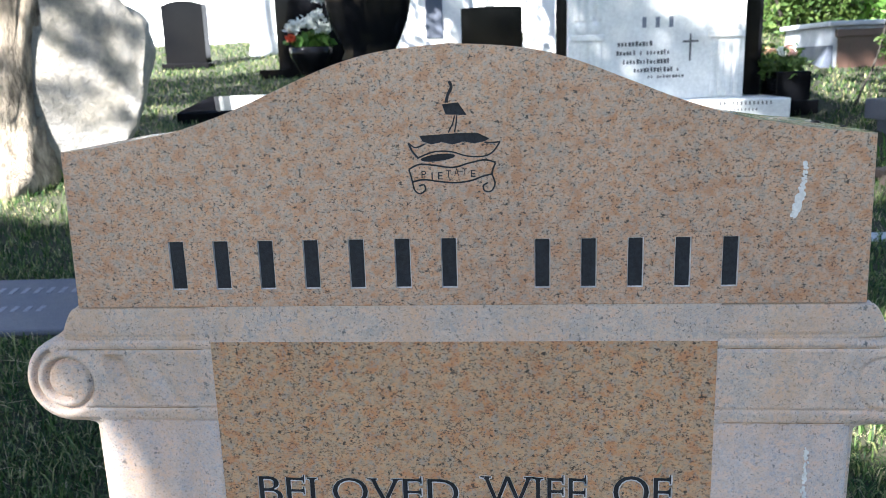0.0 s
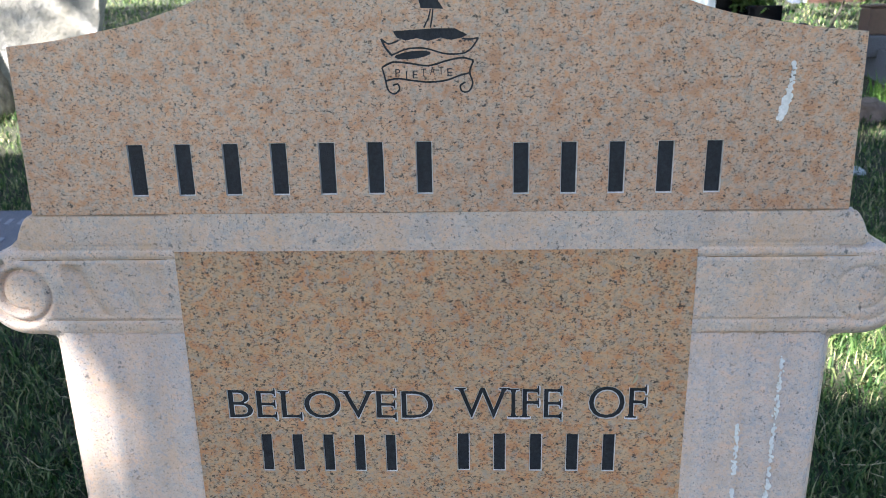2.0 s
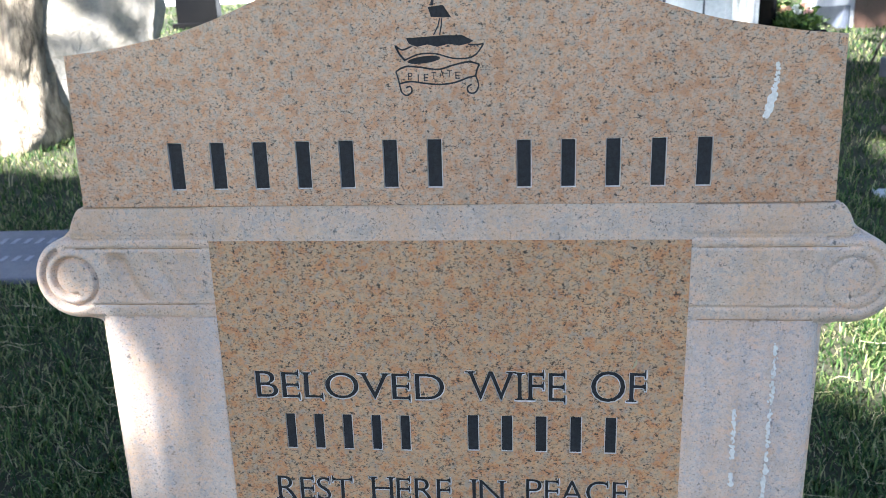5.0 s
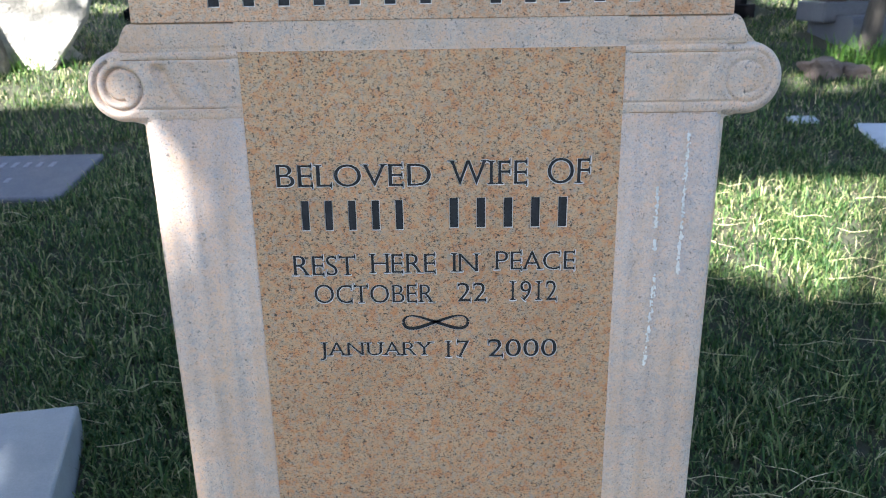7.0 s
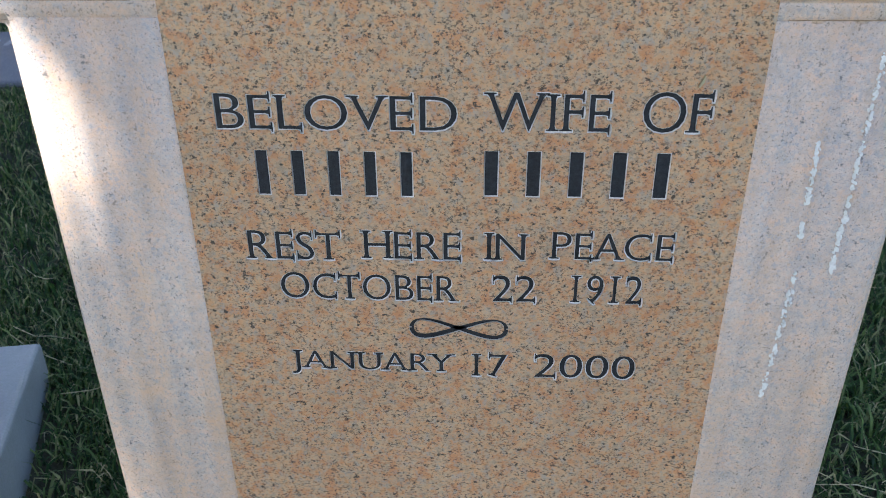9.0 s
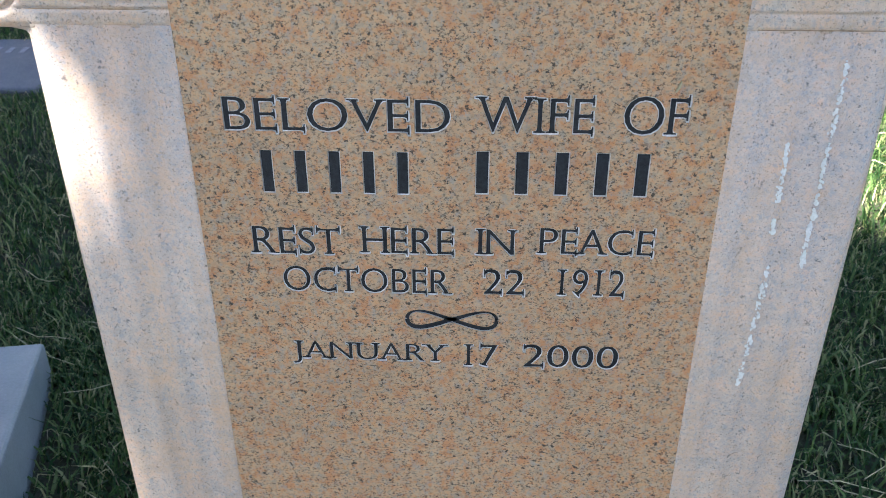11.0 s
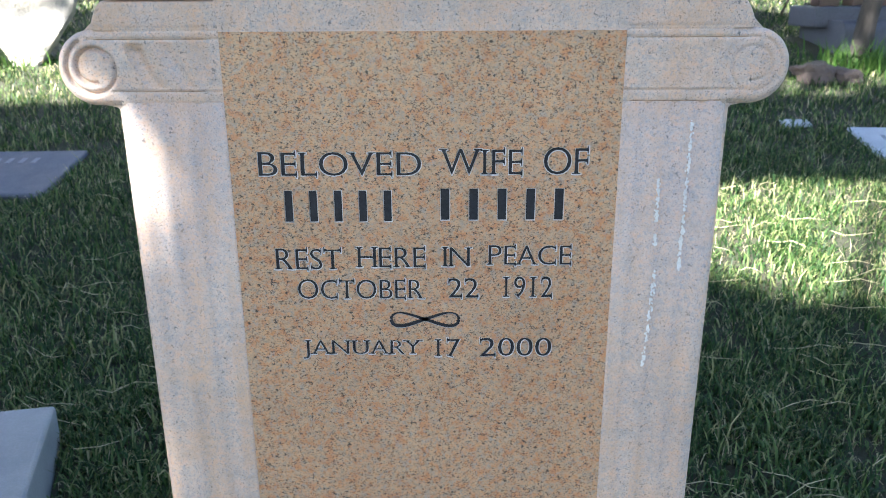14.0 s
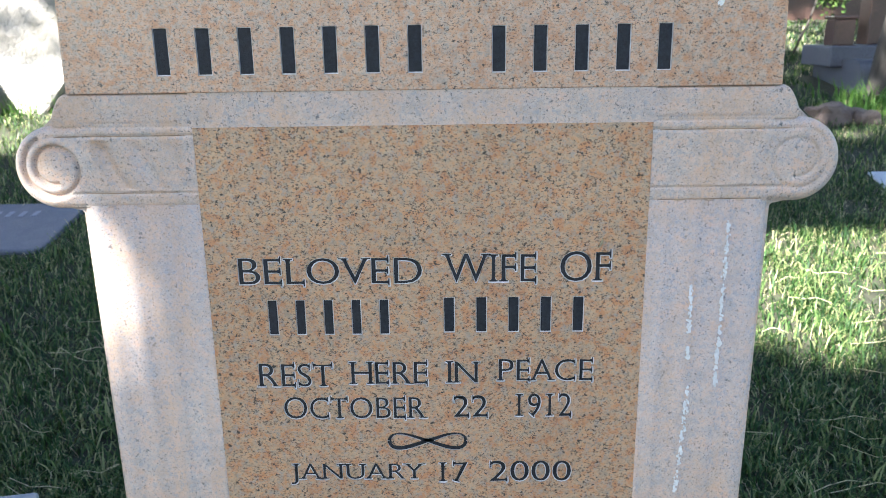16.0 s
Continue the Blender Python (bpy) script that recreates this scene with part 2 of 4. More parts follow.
def part(name, bm, material, parent, label="", smooth=False):
    """One bmesh as one mesh object under a thing or under a part, in world places."""
    me = bpy.data.meshes.new(name)
    bmesh.ops.recalc_face_normals(bm, faces=bm.faces)
    if smooth:
        for f in bm.faces:
            f.smooth = True
    bm.to_mesh(me)
    bm.free()
    me.materials.append(material)
    ob = new(name, me)
    if parent:
        ob.parent = parent
        p, m = parent, parent.matrix_basis.copy()
        while p.parent:
            m = p.parent.matrix_basis @ p.matrix_parent_inverse @ m
            p = p.parent
        ob.matrix_parent_inverse = m.inverted()
    if label:
        tagged(ob, label)
    return ob


def thing(name, at, label, category, group="", kind=""):
    ob = new(name)
    ob.empty_display_size = 0.1
    ob.matrix_basis = pose(*at)
    return tagged(ob, label, category, group, kind)


def box(bm, x0, x1, y0, y1, z0, z1, bevel=0.0, seg=2, turn=0.0):
    r = bmesh.ops.create_cube(bm, size=1)
    c = Vector(((x0 + x1) / 2, (y0 + y1) / 2, (z0 + z1) / 2))
    rot = Matrix.Rotation(radians(turn), 4, "Z")
    for v in r["verts"]:
        v.co = c + rot @ Vector((v.co.x * (x1 - x0), v.co.y * (y1 - y0), v.co.z * (z1 - z0)))
    if bevel:
        es = list({e for v in r["verts"] for e in v.link_edges})
        bmesh.ops.bevel(bm, geom=es, offset=bevel, segments=seg, affect="EDGES", profile=0.5)
    return bm


def prism(bm, pts, a, b, axis="y", bevel=0.0, seg=2):
    """An outline pushed from a to b: (x, z) along y, or (x, y) along z."""
    put = (lambda u, v, w: (u, w, v)) if axis == "y" else (lambda u, v, w: (u, v, w))
    lo = [bm.verts.new(put(u, v, a)) for u, v in pts]
    hi = [bm.verts.new(put(u, v, b)) for u, v in pts]
    n = len(pts)
    f = [bm.faces.new(lo), bm.faces.new(hi[::-1])]
    for i in range(n):
        bm.faces.new((lo[i], hi[i], hi[(i + 1) % n], lo[(i + 1) % n]))
    if bevel:
        es = list({e for g in f for e in g.edges})
        bmesh.ops.bevel(bm, geom=es, offset=bevel, segments=seg, affect="EDGES", profile=0.5)
    return bm


def lathe(bm, at, profile, seg=20, squash=(1, 1)):
    rings = []
    for r, z in profile:
        rings.append([bm.verts.new((at[0] + squash[0] * r * math.cos(2 * math.pi * i / seg), at[1] + squash[1] * r * math.sin(2 * math.pi * i / seg), at[2] + z)) for i in range(seg)])
    for a, b in zip(rings, rings[1:]):
        for i in range(seg):
            bm.faces.new((a[i], a[(i + 1) % seg], b[(i + 1) % seg], b[i]))
    bm.faces.new(rings[0][::-1])
    bm.faces.new(rings[-1])
    return bm


def tube(bm, pts, radii, seg=8, rough=0.0):
    rings = []
    pts = [Vector(p) for p in pts]
    for i, (p, r) in enumerate(zip(pts, radii)):
        d = (pts[min(i + 1, len(pts) - 1)] - pts[max(i - 1, 0)]).normalized()
        u = d.cross(Vector((0.3, 1, 0.2))).normalized()
        w = d.cross(u)
        ring = []
        for k in range(seg):
            a = 2 * math.pi * k / seg
            q = r * (1 + rough * noise.noise(Vector((3 * math.cos(a), 3 * math.sin(a), p.z * 1.5 + p.x))))
            ring.append(bm.verts.new(p + q * (math.cos(a) * u + math.sin(a) * w)))
        rings.append(ring)
    for a, b in zip(rings, rings[1:]):
        for i in range(seg):
            bm.faces.new((a[i], a[(i + 1) % seg], b[(i + 1) % seg], b[i]))
    bm.faces.new(rings[0][::-1])
    bm.faces.new(rings[-1])
    return bm


def ground_z(x, y):
    """The lawn rises gently behind the stone and levels off far out."""
    y0 = min(max(y, -6.0), 15.0)
    z = 0.142 * y0
    z -= 0.17 * math.exp(-((x - 2.0) / 0.75) ** 2 - ((y - 6.25) / 0.45) ** 2)
    return z + 0.012 * noise.noise(Vector((x * 0.9, y * 0.9, 0))) + 0.03 * noise.noise(Vector((x * 0.25, y * 0.25, 5))) * min(1, max(0, (abs(x) + abs(y) - 1) / 3))


# ---- ground ----
def build_ground():
    xs = [-400, -150, -60, -30, -18, -12] + [i * 0.25 - 9 for i in range(73)] + [12, 18, 30, 60, 150, 400]
    ys = [-400, -150, -60, -30, -15, -10] + [i * 0.25 - 7 for i in range(93)] + [20, 30, 60, 150, 400]
    nx = len(xs)
    vs = [(x, y, ground_z(x, y)) for y in ys for x in xs]
    fs = [(j * nx + i, j * nx + i + 1, (j + 1) * nx + i + 1, (j + 1) * nx + i) for j in range(len(ys) - 1) for i in range(nx - 1)]
    g = link_mesh("ground", vs, fs, SOIL, smooth=True)
    tagged(g, "patchy lawn soil sloping gently up between the graves", "ground", kind="structure")


build_ground()

# ---- flat figures for carving: (points, faces) in the plane of the face ----


def glyphs(body):
    cu = bpy.data.curves.new("glyphs", "FONT")
    cu.body = body
    cu.resolution_u = 4
    ob = new("glyphs", cu)
    bpy.context.view_layer.update()
    me = ob.evaluated_get(bpy.context.evaluated_depsgraph_get()).to_mesh()
    vs = [(v.co.x, v.co.y) for v in me.vertices]
    fs = [tuple(p.vertices) for p in me.polygons]
    ob.to_mesh_clear()
    bpy.data.objects.remove(ob)
    bpy.data.curves.remove(cu)
    return weld(vs, fs)


def weld(vs, fs):
    seen, out, idx = {}, [], []
    for v in vs:
        k = (round(v[0], 5), round(v[1], 5))
        if k not in seen:
            seen[k] = len(out)
            out.append(v)
        idx.append(seen[k])
    faces = []
    for f in fs:
        g = []
        for i in f:
            if idx[i] not in g:
                g.append(idx[i])
        if len(g) > 2:
            faces.append(tuple(g))
    return out, faces


def moved(fig, sx, sy, dx, dy):
    return [(x * sx + dx, y * sy + dy) for x, y in fig[0]], fig[1]


def joined(*figs):
    vs, fs = [], []
    for v, f in figs:
        o = len(vs)
        vs += v
        fs += [tuple(i + o for i in g) for g in f]
    return vs, fs


def extent(fig):
    xs, ys = [p[0] for p in fig[0]], [p[1] for p in fig[0]]
    return min(xs), max(xs), min(ys), max(ys)


def word(text, x0, x1, z0, z1, initial=1.0, bold=(-0.0002, -0.0007), feet=True):
    """A word of capitals fitted into a box, its first letter a little taller."""
    if initial > 1 and len(text) > 1:
        a, b = glyphs(text[0]), glyphs(text[1:])
        ea, eb = extent(a), extent(b)
        b = moved(b, 1, 1, ea[1] * initial + 0.09 - eb[0], 0)
        fig = joined(moved(a, initial, initial, 0, 0), b)
    else:
        fig = glyphs(text)
    e = extent(fig)
    z0, z1 = z0 + bold[1] * 0.8, z1 - bold[1] * 0.8
    sx, sy = (x1 - x0) / (e[1] - e[0]), (z1 - z0) / (e[3] - e[2])
    fig = bolder(moved(fig, sx, sy, x0 - e[0] * sx, z0 - e[2] * sy), *bold)
    return serifed(fig, z1 - z0) if feet else fig


def bolder(fig, d, dz=None):
    """Thickens a flat figure by moving its rim outward, upright and level strokes each by their own amount."""
    dz = d if dz is None else dz
    vs, fs = fig
    edges = {(a, b) for f in fs for a, b in zip(f, f[1:] + f[:1])}
    push = {}
    for a, b in edges:
        if (b, a) not in edges:
            t = Vector((vs[b][0] - vs[a][0], vs[b][1] - vs[a][1])).normalized()
            for i in (a, b):
                push.setdefault(i, []).append(Vector((t.y, -t.x)))
    out = []
    for i, p in enumerate(vs):
        if i in push:
            n = sum(push[i], Vector((0, 0)))
            k = n.length
            n = n.normalized() / max(0.6, k / len(push[i])) if k > 1e-6 else Vector((0, 0))
            p = (p[0] + n.x * d, p[1] + n.y * dz)
        out.append(p)
    return out, fs


def serifed(fig, h):
    """Small bracketed feet on every stroke end; h is the letters' height."""
    vs, fs = list(fig[0]), list(fig[1])
    edges = {(a, b) for f in fs for a, b in zip(f, f[1:] + f[:1])}
    follow = {a: b for a, b in edges if (b, a) not in edges}
    before = {b: a for a, b in follow.items()}
    at = lambda i: Vector(fig[0][i])
    for p, q in list(follow.items()):
        if q not in follow or p not in before:
            continue
        o, r = before[p], follow[q]
        e, d0, d1 = at(q) - at(p), at(p) - at(o), at(r) - at(q)
        if not 0.03 * h < e.length < 0.24 * h or min(d0.length, d1.length) < 0.02 * h:
            continue
        t0 = math.degrees(math.atan2(d0.x * e.y - d0.y * e.x, d0.dot(e)))
        t1 = math.degrees(math.atan2(e.x * d1.y - e.y * d1.x, e.dot(d1)))
        if min(t0, t1) < 40 or not 158 < t0 + t1 < 202:
            continue
        t = e.normalized()
        n = Vector((t.y, -t.x))
        for i, out, along in ((p, -t, -d0), (q, t, d1)):
            k = along.normalized() * min(along.length, 0.12 * h)
            tip = at(i) + out * 0.095 * h
            m = len(vs)
            vs += [tuple(tip), tuple(tip - n * 0.03 * h), tuple(at(i) + k * 0.35 + out * 0.02 * h), tuple(at(i) + k)]
            ring = (i, m, m + 1, m + 2, m + 3)
            fs.append(ring[::-1] if i == p else ring)
    return vs, fs


def bar(x0, x1, z0, z1):
    return [(x0, z0), (x1, z0), (x1, z1), (x0, z1)], [(0, 1, 2, 3)]


def oval(cx, cz, rx, rz, turn=0.0, n=20):
    c, s = math.cos(turn), math.sin(turn)
    p = [(rx * math.cos(2 * math.pi * i / n), rz * math.sin(2 * math.pi * i / n)) for i in range(n)]
    return [(cx + c * x - s * z, cz + s * x + c * z) for x, z in p], [tuple(range(n))]


def stroke(pts, widths):
    """A ribbon along a line of points."""
    if isinstance(widths, (int, float)):
        widths = [widths] * len(pts)
    vs = []
    for i, p in enumerate(pts):
        a, b = pts[max(i - 1, 0)], pts[min(i + 1, len(pts) - 1)]
        d = Vector((b[0] - a[0], b[1] - a[1])).normalized()
        n = Vector((-d.y, d.x)) * widths[i] / 2
        vs += [(p[0] - n.x, p[1] - n.y), (p[0] + n.x, p[1] + n.y)]
    return vs, [(2 * i, 2 * i + 2, 2 * i + 3, 2 * i + 1) for i in range(len(pts) - 1)]


def bend(pts, n=8):
    """A smooth line through a few points."""
    out = []
    for i in range(len(pts) - 1):
        p0, p1, p2, p3 = (Vector(pts[min(max(i + k, 0), len(pts) - 1)]) for k in (-1, 0, 1, 2))
        for j in range(n):
            t = j / n
            q = 0.5 * (2 * p1 + (p2 - p0) * t + (2 * p0 - 5 * p1 + 4 * p2 - p3) * t * t + (3 * p1 - p0 - 3 * p2 + p3) * t ** 3)
            out.append((q.x, q.y))
    return out + [tuple(pts[-1])]


def solid(fig, y0, y1):
    """A flat figure given depth, front at y0 and back at y1."""
    vs, fs = fig
    n = len(vs)
    edges = {}
    for f in fs:
        for a, b in zip(f, f[1:] + f[:1]):
            edges[(a, b)] = 1
    verts = [(x, y0, z) for x, z in vs] + [(x, y1, z) for x, z in vs]
    faces = list(fs) + [tuple(i + n for i in f[::-1]) for f in fs]
    faces += [(b, a, a + n, b + n) for a, b in edges if (b, a) not in edges]
    return verts, faces


def carve(ob, figs, depth, overlap=False):
    """Cuts the figures into the front of ob; the fresh cut shows as its second material."""
    v, f = solid(joined(*figs), -0.004, depth)
    me = bpy.data.meshes.new("cutter")
    me.from_pydata(v, [], f)
    me.materials.append(ob.data.materials[0])
    me.materials.append(CUT)
    me.polygons.foreach_set("material_index", [1] * len(me.polygons))
    cutter = new("cutter", me)
    if len(ob.data.materials) < 2:
        ob.data.materials.append(CUT)
    mod = ob.modifiers.new("cut", "BOOLEAN")
    mod.operation, mod.object, mod.solver, mod.use_self = "DIFFERENCE", cutter, "EXACT", overlap
    bpy.context.view_layer.update()
    done = bpy.data.meshes.new_from_object(ob.evaluated_get(bpy.context.evaluated_depsgraph_get()))
    ob.modifiers.clear()
    ob.data = done
    bpy.data.objects.remove(cutter)
    bpy.data.meshes.remove(me)


# ---- the headstone ----
X0 = -0.003          # its middle
SLAB, VOLUTE, SHAFT, PANEL = 0.388, 0.461, 0.388, 0.253
THICK = 0.20
LEDGE, PANEL_TOP, SHOULDER, CREST = 1.228, 1.190, 1.387, 1.478


def top_curve():
    half = [(0.0, 1.0), (0.064, 0.94), (0.112, 0.81), (0.161, 0.60), (0.206, 0.40), (0.258, 0.215), (0.301, 0.12), (0.343, 0.045), (SLAB - 0.004, 0.0)]
    line = bend(half, 5)
    z = lambda s: SHOULDER + (CREST - SHOULDER) * s
    return [(X0 - x, z(s)) for x, s in line[::-1]] + [(X0 + x, z(s)) for x, s in line[1:]]


def volute_outline(side, n=16):
    """The capital's edge, from the ledge down to the shaft."""
    pts = [(SLAB + 0.004, LEDGE), (0.394, 1.222), (0.404, 1.214), (0.412, 1.205), (0.414, 1.197)]
    cx, cz, r = VOLUTE - 0.047, 1.146, 0.047
    for i in range(n + 1):
        a = radians(78 - i * (78 + 96) / n)
        pts.append((cx + r * math.cos(a), cz + r * math.sin(a)))
    pts += [(SHAFT + 0.004, 1.099), (SHAFT, 1.094)]
    return [(X0 + side * x, z) for x, z in pts]


stone = thing("headstone", (X0, 0.1, 0), "tall upright tan granite headstone with scroll capitals in a lawn", "headstone")

bm = bmesh.new()
prism(bm, [(X0 - SLAB, LEDGE), (X0 + SLAB, LEDGE)] + top_curve()[::-1], 0.0, THICK, bevel=0.0009)
upper = part("upper_slab", bm, POLISHED, stone, "polished tan granite slab with a serpentine top")

left, right = volute_outline(-1), volute_outline(1)
outline = [(X0 - SHAFT, -0.12), (X0 + SHAFT, -0.12)] + right[::-1] + left
bm = bmesh.new()
prism(bm, outline, 0.012, THICK - 0.001, bevel=0.003)
part("shaft_block", bm, FROSTED, stone, "frosted pale granite body")

bm = bmesh.new()
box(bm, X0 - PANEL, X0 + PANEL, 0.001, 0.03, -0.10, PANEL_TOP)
panel = part("inscription_panel", bm, GROUND_TONED, stone, "polished tan granite panel")
bm = bmesh.new()
box(bm, X0 - PANEL - 0.002, X0 + PANEL + 0.002, 0.0012, 0.03, PANEL_TOP, LEDGE)
part("lintel_band", bm, FROSTED, stone, "frosted pale granite band")


def pilaster(side):
    """A shaft with three shallow flutes and a rounded outer edge."""
    n, w = 66, SHAFT - PANEL
    prof = []
    for i in range(n + 1):
        s = i / n
        x = PANEL - 0.0008 + s * (w + 0.0008)
        y = 0.0
        for c in (0.25, 0.50, 0.75):
            d = abs(s - c) / 0.105
            if d < 1:
                y += 0.0030 * math.cos(d * math.pi / 2) ** 1.3
        e = max(0.0, (s - 0.84) / 0.16)
        y += 0.014 * (1 - math.sqrt(max(0.0, 1 - e * e)))
        prof.append((X0 + side * x, 0.0018 if i == 0 else y))
    zs = [-0.10, 0.3, 0.7, 1.1030]
    vs = [(x, y, z) for z in zs for x, y in prof]
    fs = [(j * (n + 1) + i, j * (n + 1) + i + 1, (j + 1) * (n + 1) + i + 1, (j + 1) * (n + 1) + i) for j in range(3) for i in range(n)]
    if side < 0:
        fs = [f[::-1] for f in fs]
    b = bmesh.new()
    ring = [b.verts.new(v) for v in vs]
    for f in fs:
        b.faces.new([ring[i] for i in f])
    # close it back to the block
    for row in (0, 3):
        base = row * (n + 1)
        a, c = b.verts.new((prof[0][0], 0.02, zs[row])), b.verts.new((prof[-1][0], 0.02, zs[row]))
        b.faces.new([ring[base + i] for i in range(n + 1)] + [c, a])
    return part("pilaster", b, FROSTED, stone, "frosted pale granite pilaster with shallow flutes", smooth=False)


for side in (-1, 1):
    ob = pilaster(side)
    for p in ob.data.polygons:
        p.use_smooth = len(p.vertices) == 4


def inside_capital(x, z):
    """How far inside the capital's edge a place lies; x outward from the middle."""
    cx, cz, r = VOLUTE - 0.047, 1.146, 0.047
    d = r - math.hypot(x - cx, z - cz)
    if x <= cx:
        d = max(d, min(z - 1.099, 1.193 - z))
    step = min(LEDGE - z, (0.392 + 0.022 * math.sqrt(max(0.0, (LEDGE - z) / 0.034)) - x) if z > 1.192 else -1)
    if z > 1.188 and x < 0.41:
        d = max(d, step)
    return d


def carved_height(x, z, side):
    """The relief of the capital: a scroll, a roll above it, leaves beside it and a fillet below."""
    g = lambda d, w: math.exp(-(d / w) ** 2)
    h = 0.0105
    cx, cz = VOLUTE - 0.047, 1.146
    h -= 0.0016 * g(z - 1.1935, 0.0035)                       # under the ledge's cove
    if z > 1.195:
        h += 0.0008 * math.sin((z - 1.195) / (LEDGE - 1.195) * math.pi / 2) - 0.0005
    roll = 0.0018 * g(z - 1.1815, 0.0018)
    if x < cx + 0.004:
        h -= roll
    deep = 1.0 if side < 0 else 0.3
    if x < cx - 0.012:
        h -= 0.0022 * g(z - 1.117, 0.0016)
        h -= 0.0014 * g(z - 1.103, 0.0016)
    # scroll
    dx, dz = x - cx, z - cz
    r, a = math.hypot(dx, dz), math.atan2(dz, dx)
    for turn in range(-1, 3):
        rs = 0.0375 - 0.0125 * ((math.pi * 0.62 - a) / (2 * math.pi) + turn)
        if 0.0175 < rs < 0.036:
            h -= 0.0062 * deep * g(r - rs, 0.0022)
            h += 0.0016 * deep * g(r - rs - 0.0065, 0.004)
    if r < 0.012:
        h += 0.002 * deep * (1 - r / 0.012)
    # leaves between scroll and panel
    if x < cx - 0.036 and 1.12 < z < 1.178:
        s = (1.178 - z) / 0.058
        for k, c in enumerate((0.366, 0.324, 0.284)):
            edge = c - 0.026 * s ** 1.6 * (1 if k < 2 else 0.4)
            d = x - edge
            if -0.025 < d < 0.006:
                h -= (0.011, 0.006, 0.003)[k] * deep * min(1, s * 5) * (1 - s * 0.5) * math.exp(-((d + 0.005) / 0.009) ** 2)
    # rounded off at the edge
    e = inside_capital(x, z)
    rim = 0.012 if x > cx - 0.03 and z < 1.193 else 0.003
    if e < rim:
        q = max(0.0, e / rim)
        h -= 0.0105 * (1 - math.sqrt(1 - (1 - q) ** 2))
    return h


def capital(side):
    step = 0.0013
    xs = np.arange(PANEL + 0.0005, VOLUTE + step, step)
    zs = np.arange(1.0965, LEDGE, step)
    idx, vs, fs = {}, [], []
    for j, z in enumerate(zs):
        for i, x in enumerate(xs):
            if inside_capital(x, z) > -0.0005:
                idx[i, j] = len(vs)
                vs.append((X0 + side * x, 0.012 - carved_height(x, z, side), z))
    for j in range(len(zs) - 1):
        for i in range(len(xs) - 1):
            q = [(i, j), (i + 1, j), (i + 1, j + 1), (i, j + 1)]
            if all(k in idx for k in q):
                f = [idx[k] for k in q]
                fs.append(f if side > 0 else f[::-1])
    return link_mesh("scroll_capital", vs, fs, FROSTED, stone, "pale granite scroll capital with worn leaf carving" if side > 0 else "pale granite scroll capital with crisp spiral and leaf carving", smooth=True)


for side in (-1, 1):
    capital(side)

def grime(side, z, xa, xb, w):
    """Old dirt lying along a groove of the capital."""
    n = 24
    vs, rnd = [], random.Random(int(z * 1e4) + side)
    for i in range(n + 1):
        x = xa + (xb - xa) * i / n
        y = 0.012 - carved_height(x, z, side) - 0.0005
        k = w * (0.35 + 0.5 * rnd.random()) * (0.3 if i in (0, n) else 1)
        for dz, dy in ((-k, 0), (k, 0), (k, 0.0015), (-k, 0.0015)):
            vs.append((X0 + side * x, y + dy, z + dz))
    fs = []
    for i in range(n):
        a, b = 4 * i, 4 * i + 4
        fs += [(a + k, a + (k + 1) % 4, b + (k + 1) % 4, b + k) for k in range(4)]
    link_mesh("grime_line", vs, fs, DIRT, stone, "ochre grime line in a groove")


grime(1, 1.1815, 0.262, 0.405, 0.0008)
grime(1, 1.1035, 0.262, 0.378, 0.0008)
grime(-1, 1.1815, 0.262, 0.410, 0.0008)
grime(-1, 1.1170, 0.275, 0.385, 0.0006)

# engraved lines: words in their boxes on the face
LINES = [
    ("beloved wife line", "dark engraved line reading BELOVED WIFE OF", [("BELOVED", -0.219, -0.006, 1.007, 1.039), ("WIFE", 0.020, 0.126, 1.008, 1.042), ("OF", 0.153, 0.211, 1.008, 1.044)]),
    ("rest line", "dark engraved line reading REST HERE IN PEACE", [("REST", -0.205, -0.116, 0.877, 0.907), ("HERE", -0.094, -0.002, 0.880, 0.909), ("IN", 0.022, 0.058, 0.881, 0.909), ("PEACE", 0.083, 0.195, 0.883, 0.911)]),
    ("first date line", "dark engraved line reading OCTOBER 22 1912", [("OCTOBER", -0.178, -0.006, 0.834, 0.863), ("22", 0.028, 0.070, 0.836, 0.864), ("1912", 0.106, 0.171, 0.836, 0.866)]),
    ("second date line", "dark engraved line reading JANUARY 17 2000", [("JANUARY", -0.176, -0.010, 0.743, 0.772), ("17", 0.012, 0.045, 0.746, 0.773), ("2000", 0.072, 0.173, 0.747, 0.775)]),
]


def bars(x0, x1, z0, z1, n):
    """A name kept unreadable: one upright bar in place of each character."""
    w = (x1 - x0) / n
    return joined(*[bar(x0 + (i + 0.32) * w, x0 + (i + 0.62) * w, z0, z1) for i in range(n)])


def paint(fig, y, name, label, parent):
    v, f = solid(fig, y, y + 0.0006)
    return link_mesh(name, v, f, PAINT, parent, label)


def islands(fig):
    """The separate pieces of a flat figure, from left to right."""
    vs, fs = fig
    up = list(range(len(vs)))

    def root(i):
        while up[i] != i:
            up[i] = up[up[i]]
            i = up[i]
        return i

    for f in fs:
        for i in f[1:]:
            up[root(i)] = root(f[0])
    groups = {}
    for f in fs:
        groups.setdefault(root(f[0]), []).append(f)
    out = []
    for g in groups.values():
        used = sorted({i for f in g for i in f})
        new_i = {i: k for k, i in enumerate(used)}
        out.append(([vs[i] for i in used], [tuple(new_i[i] for i in f) for f in g]))
    return sorted(out, key=lambda q: extent(q)[0])


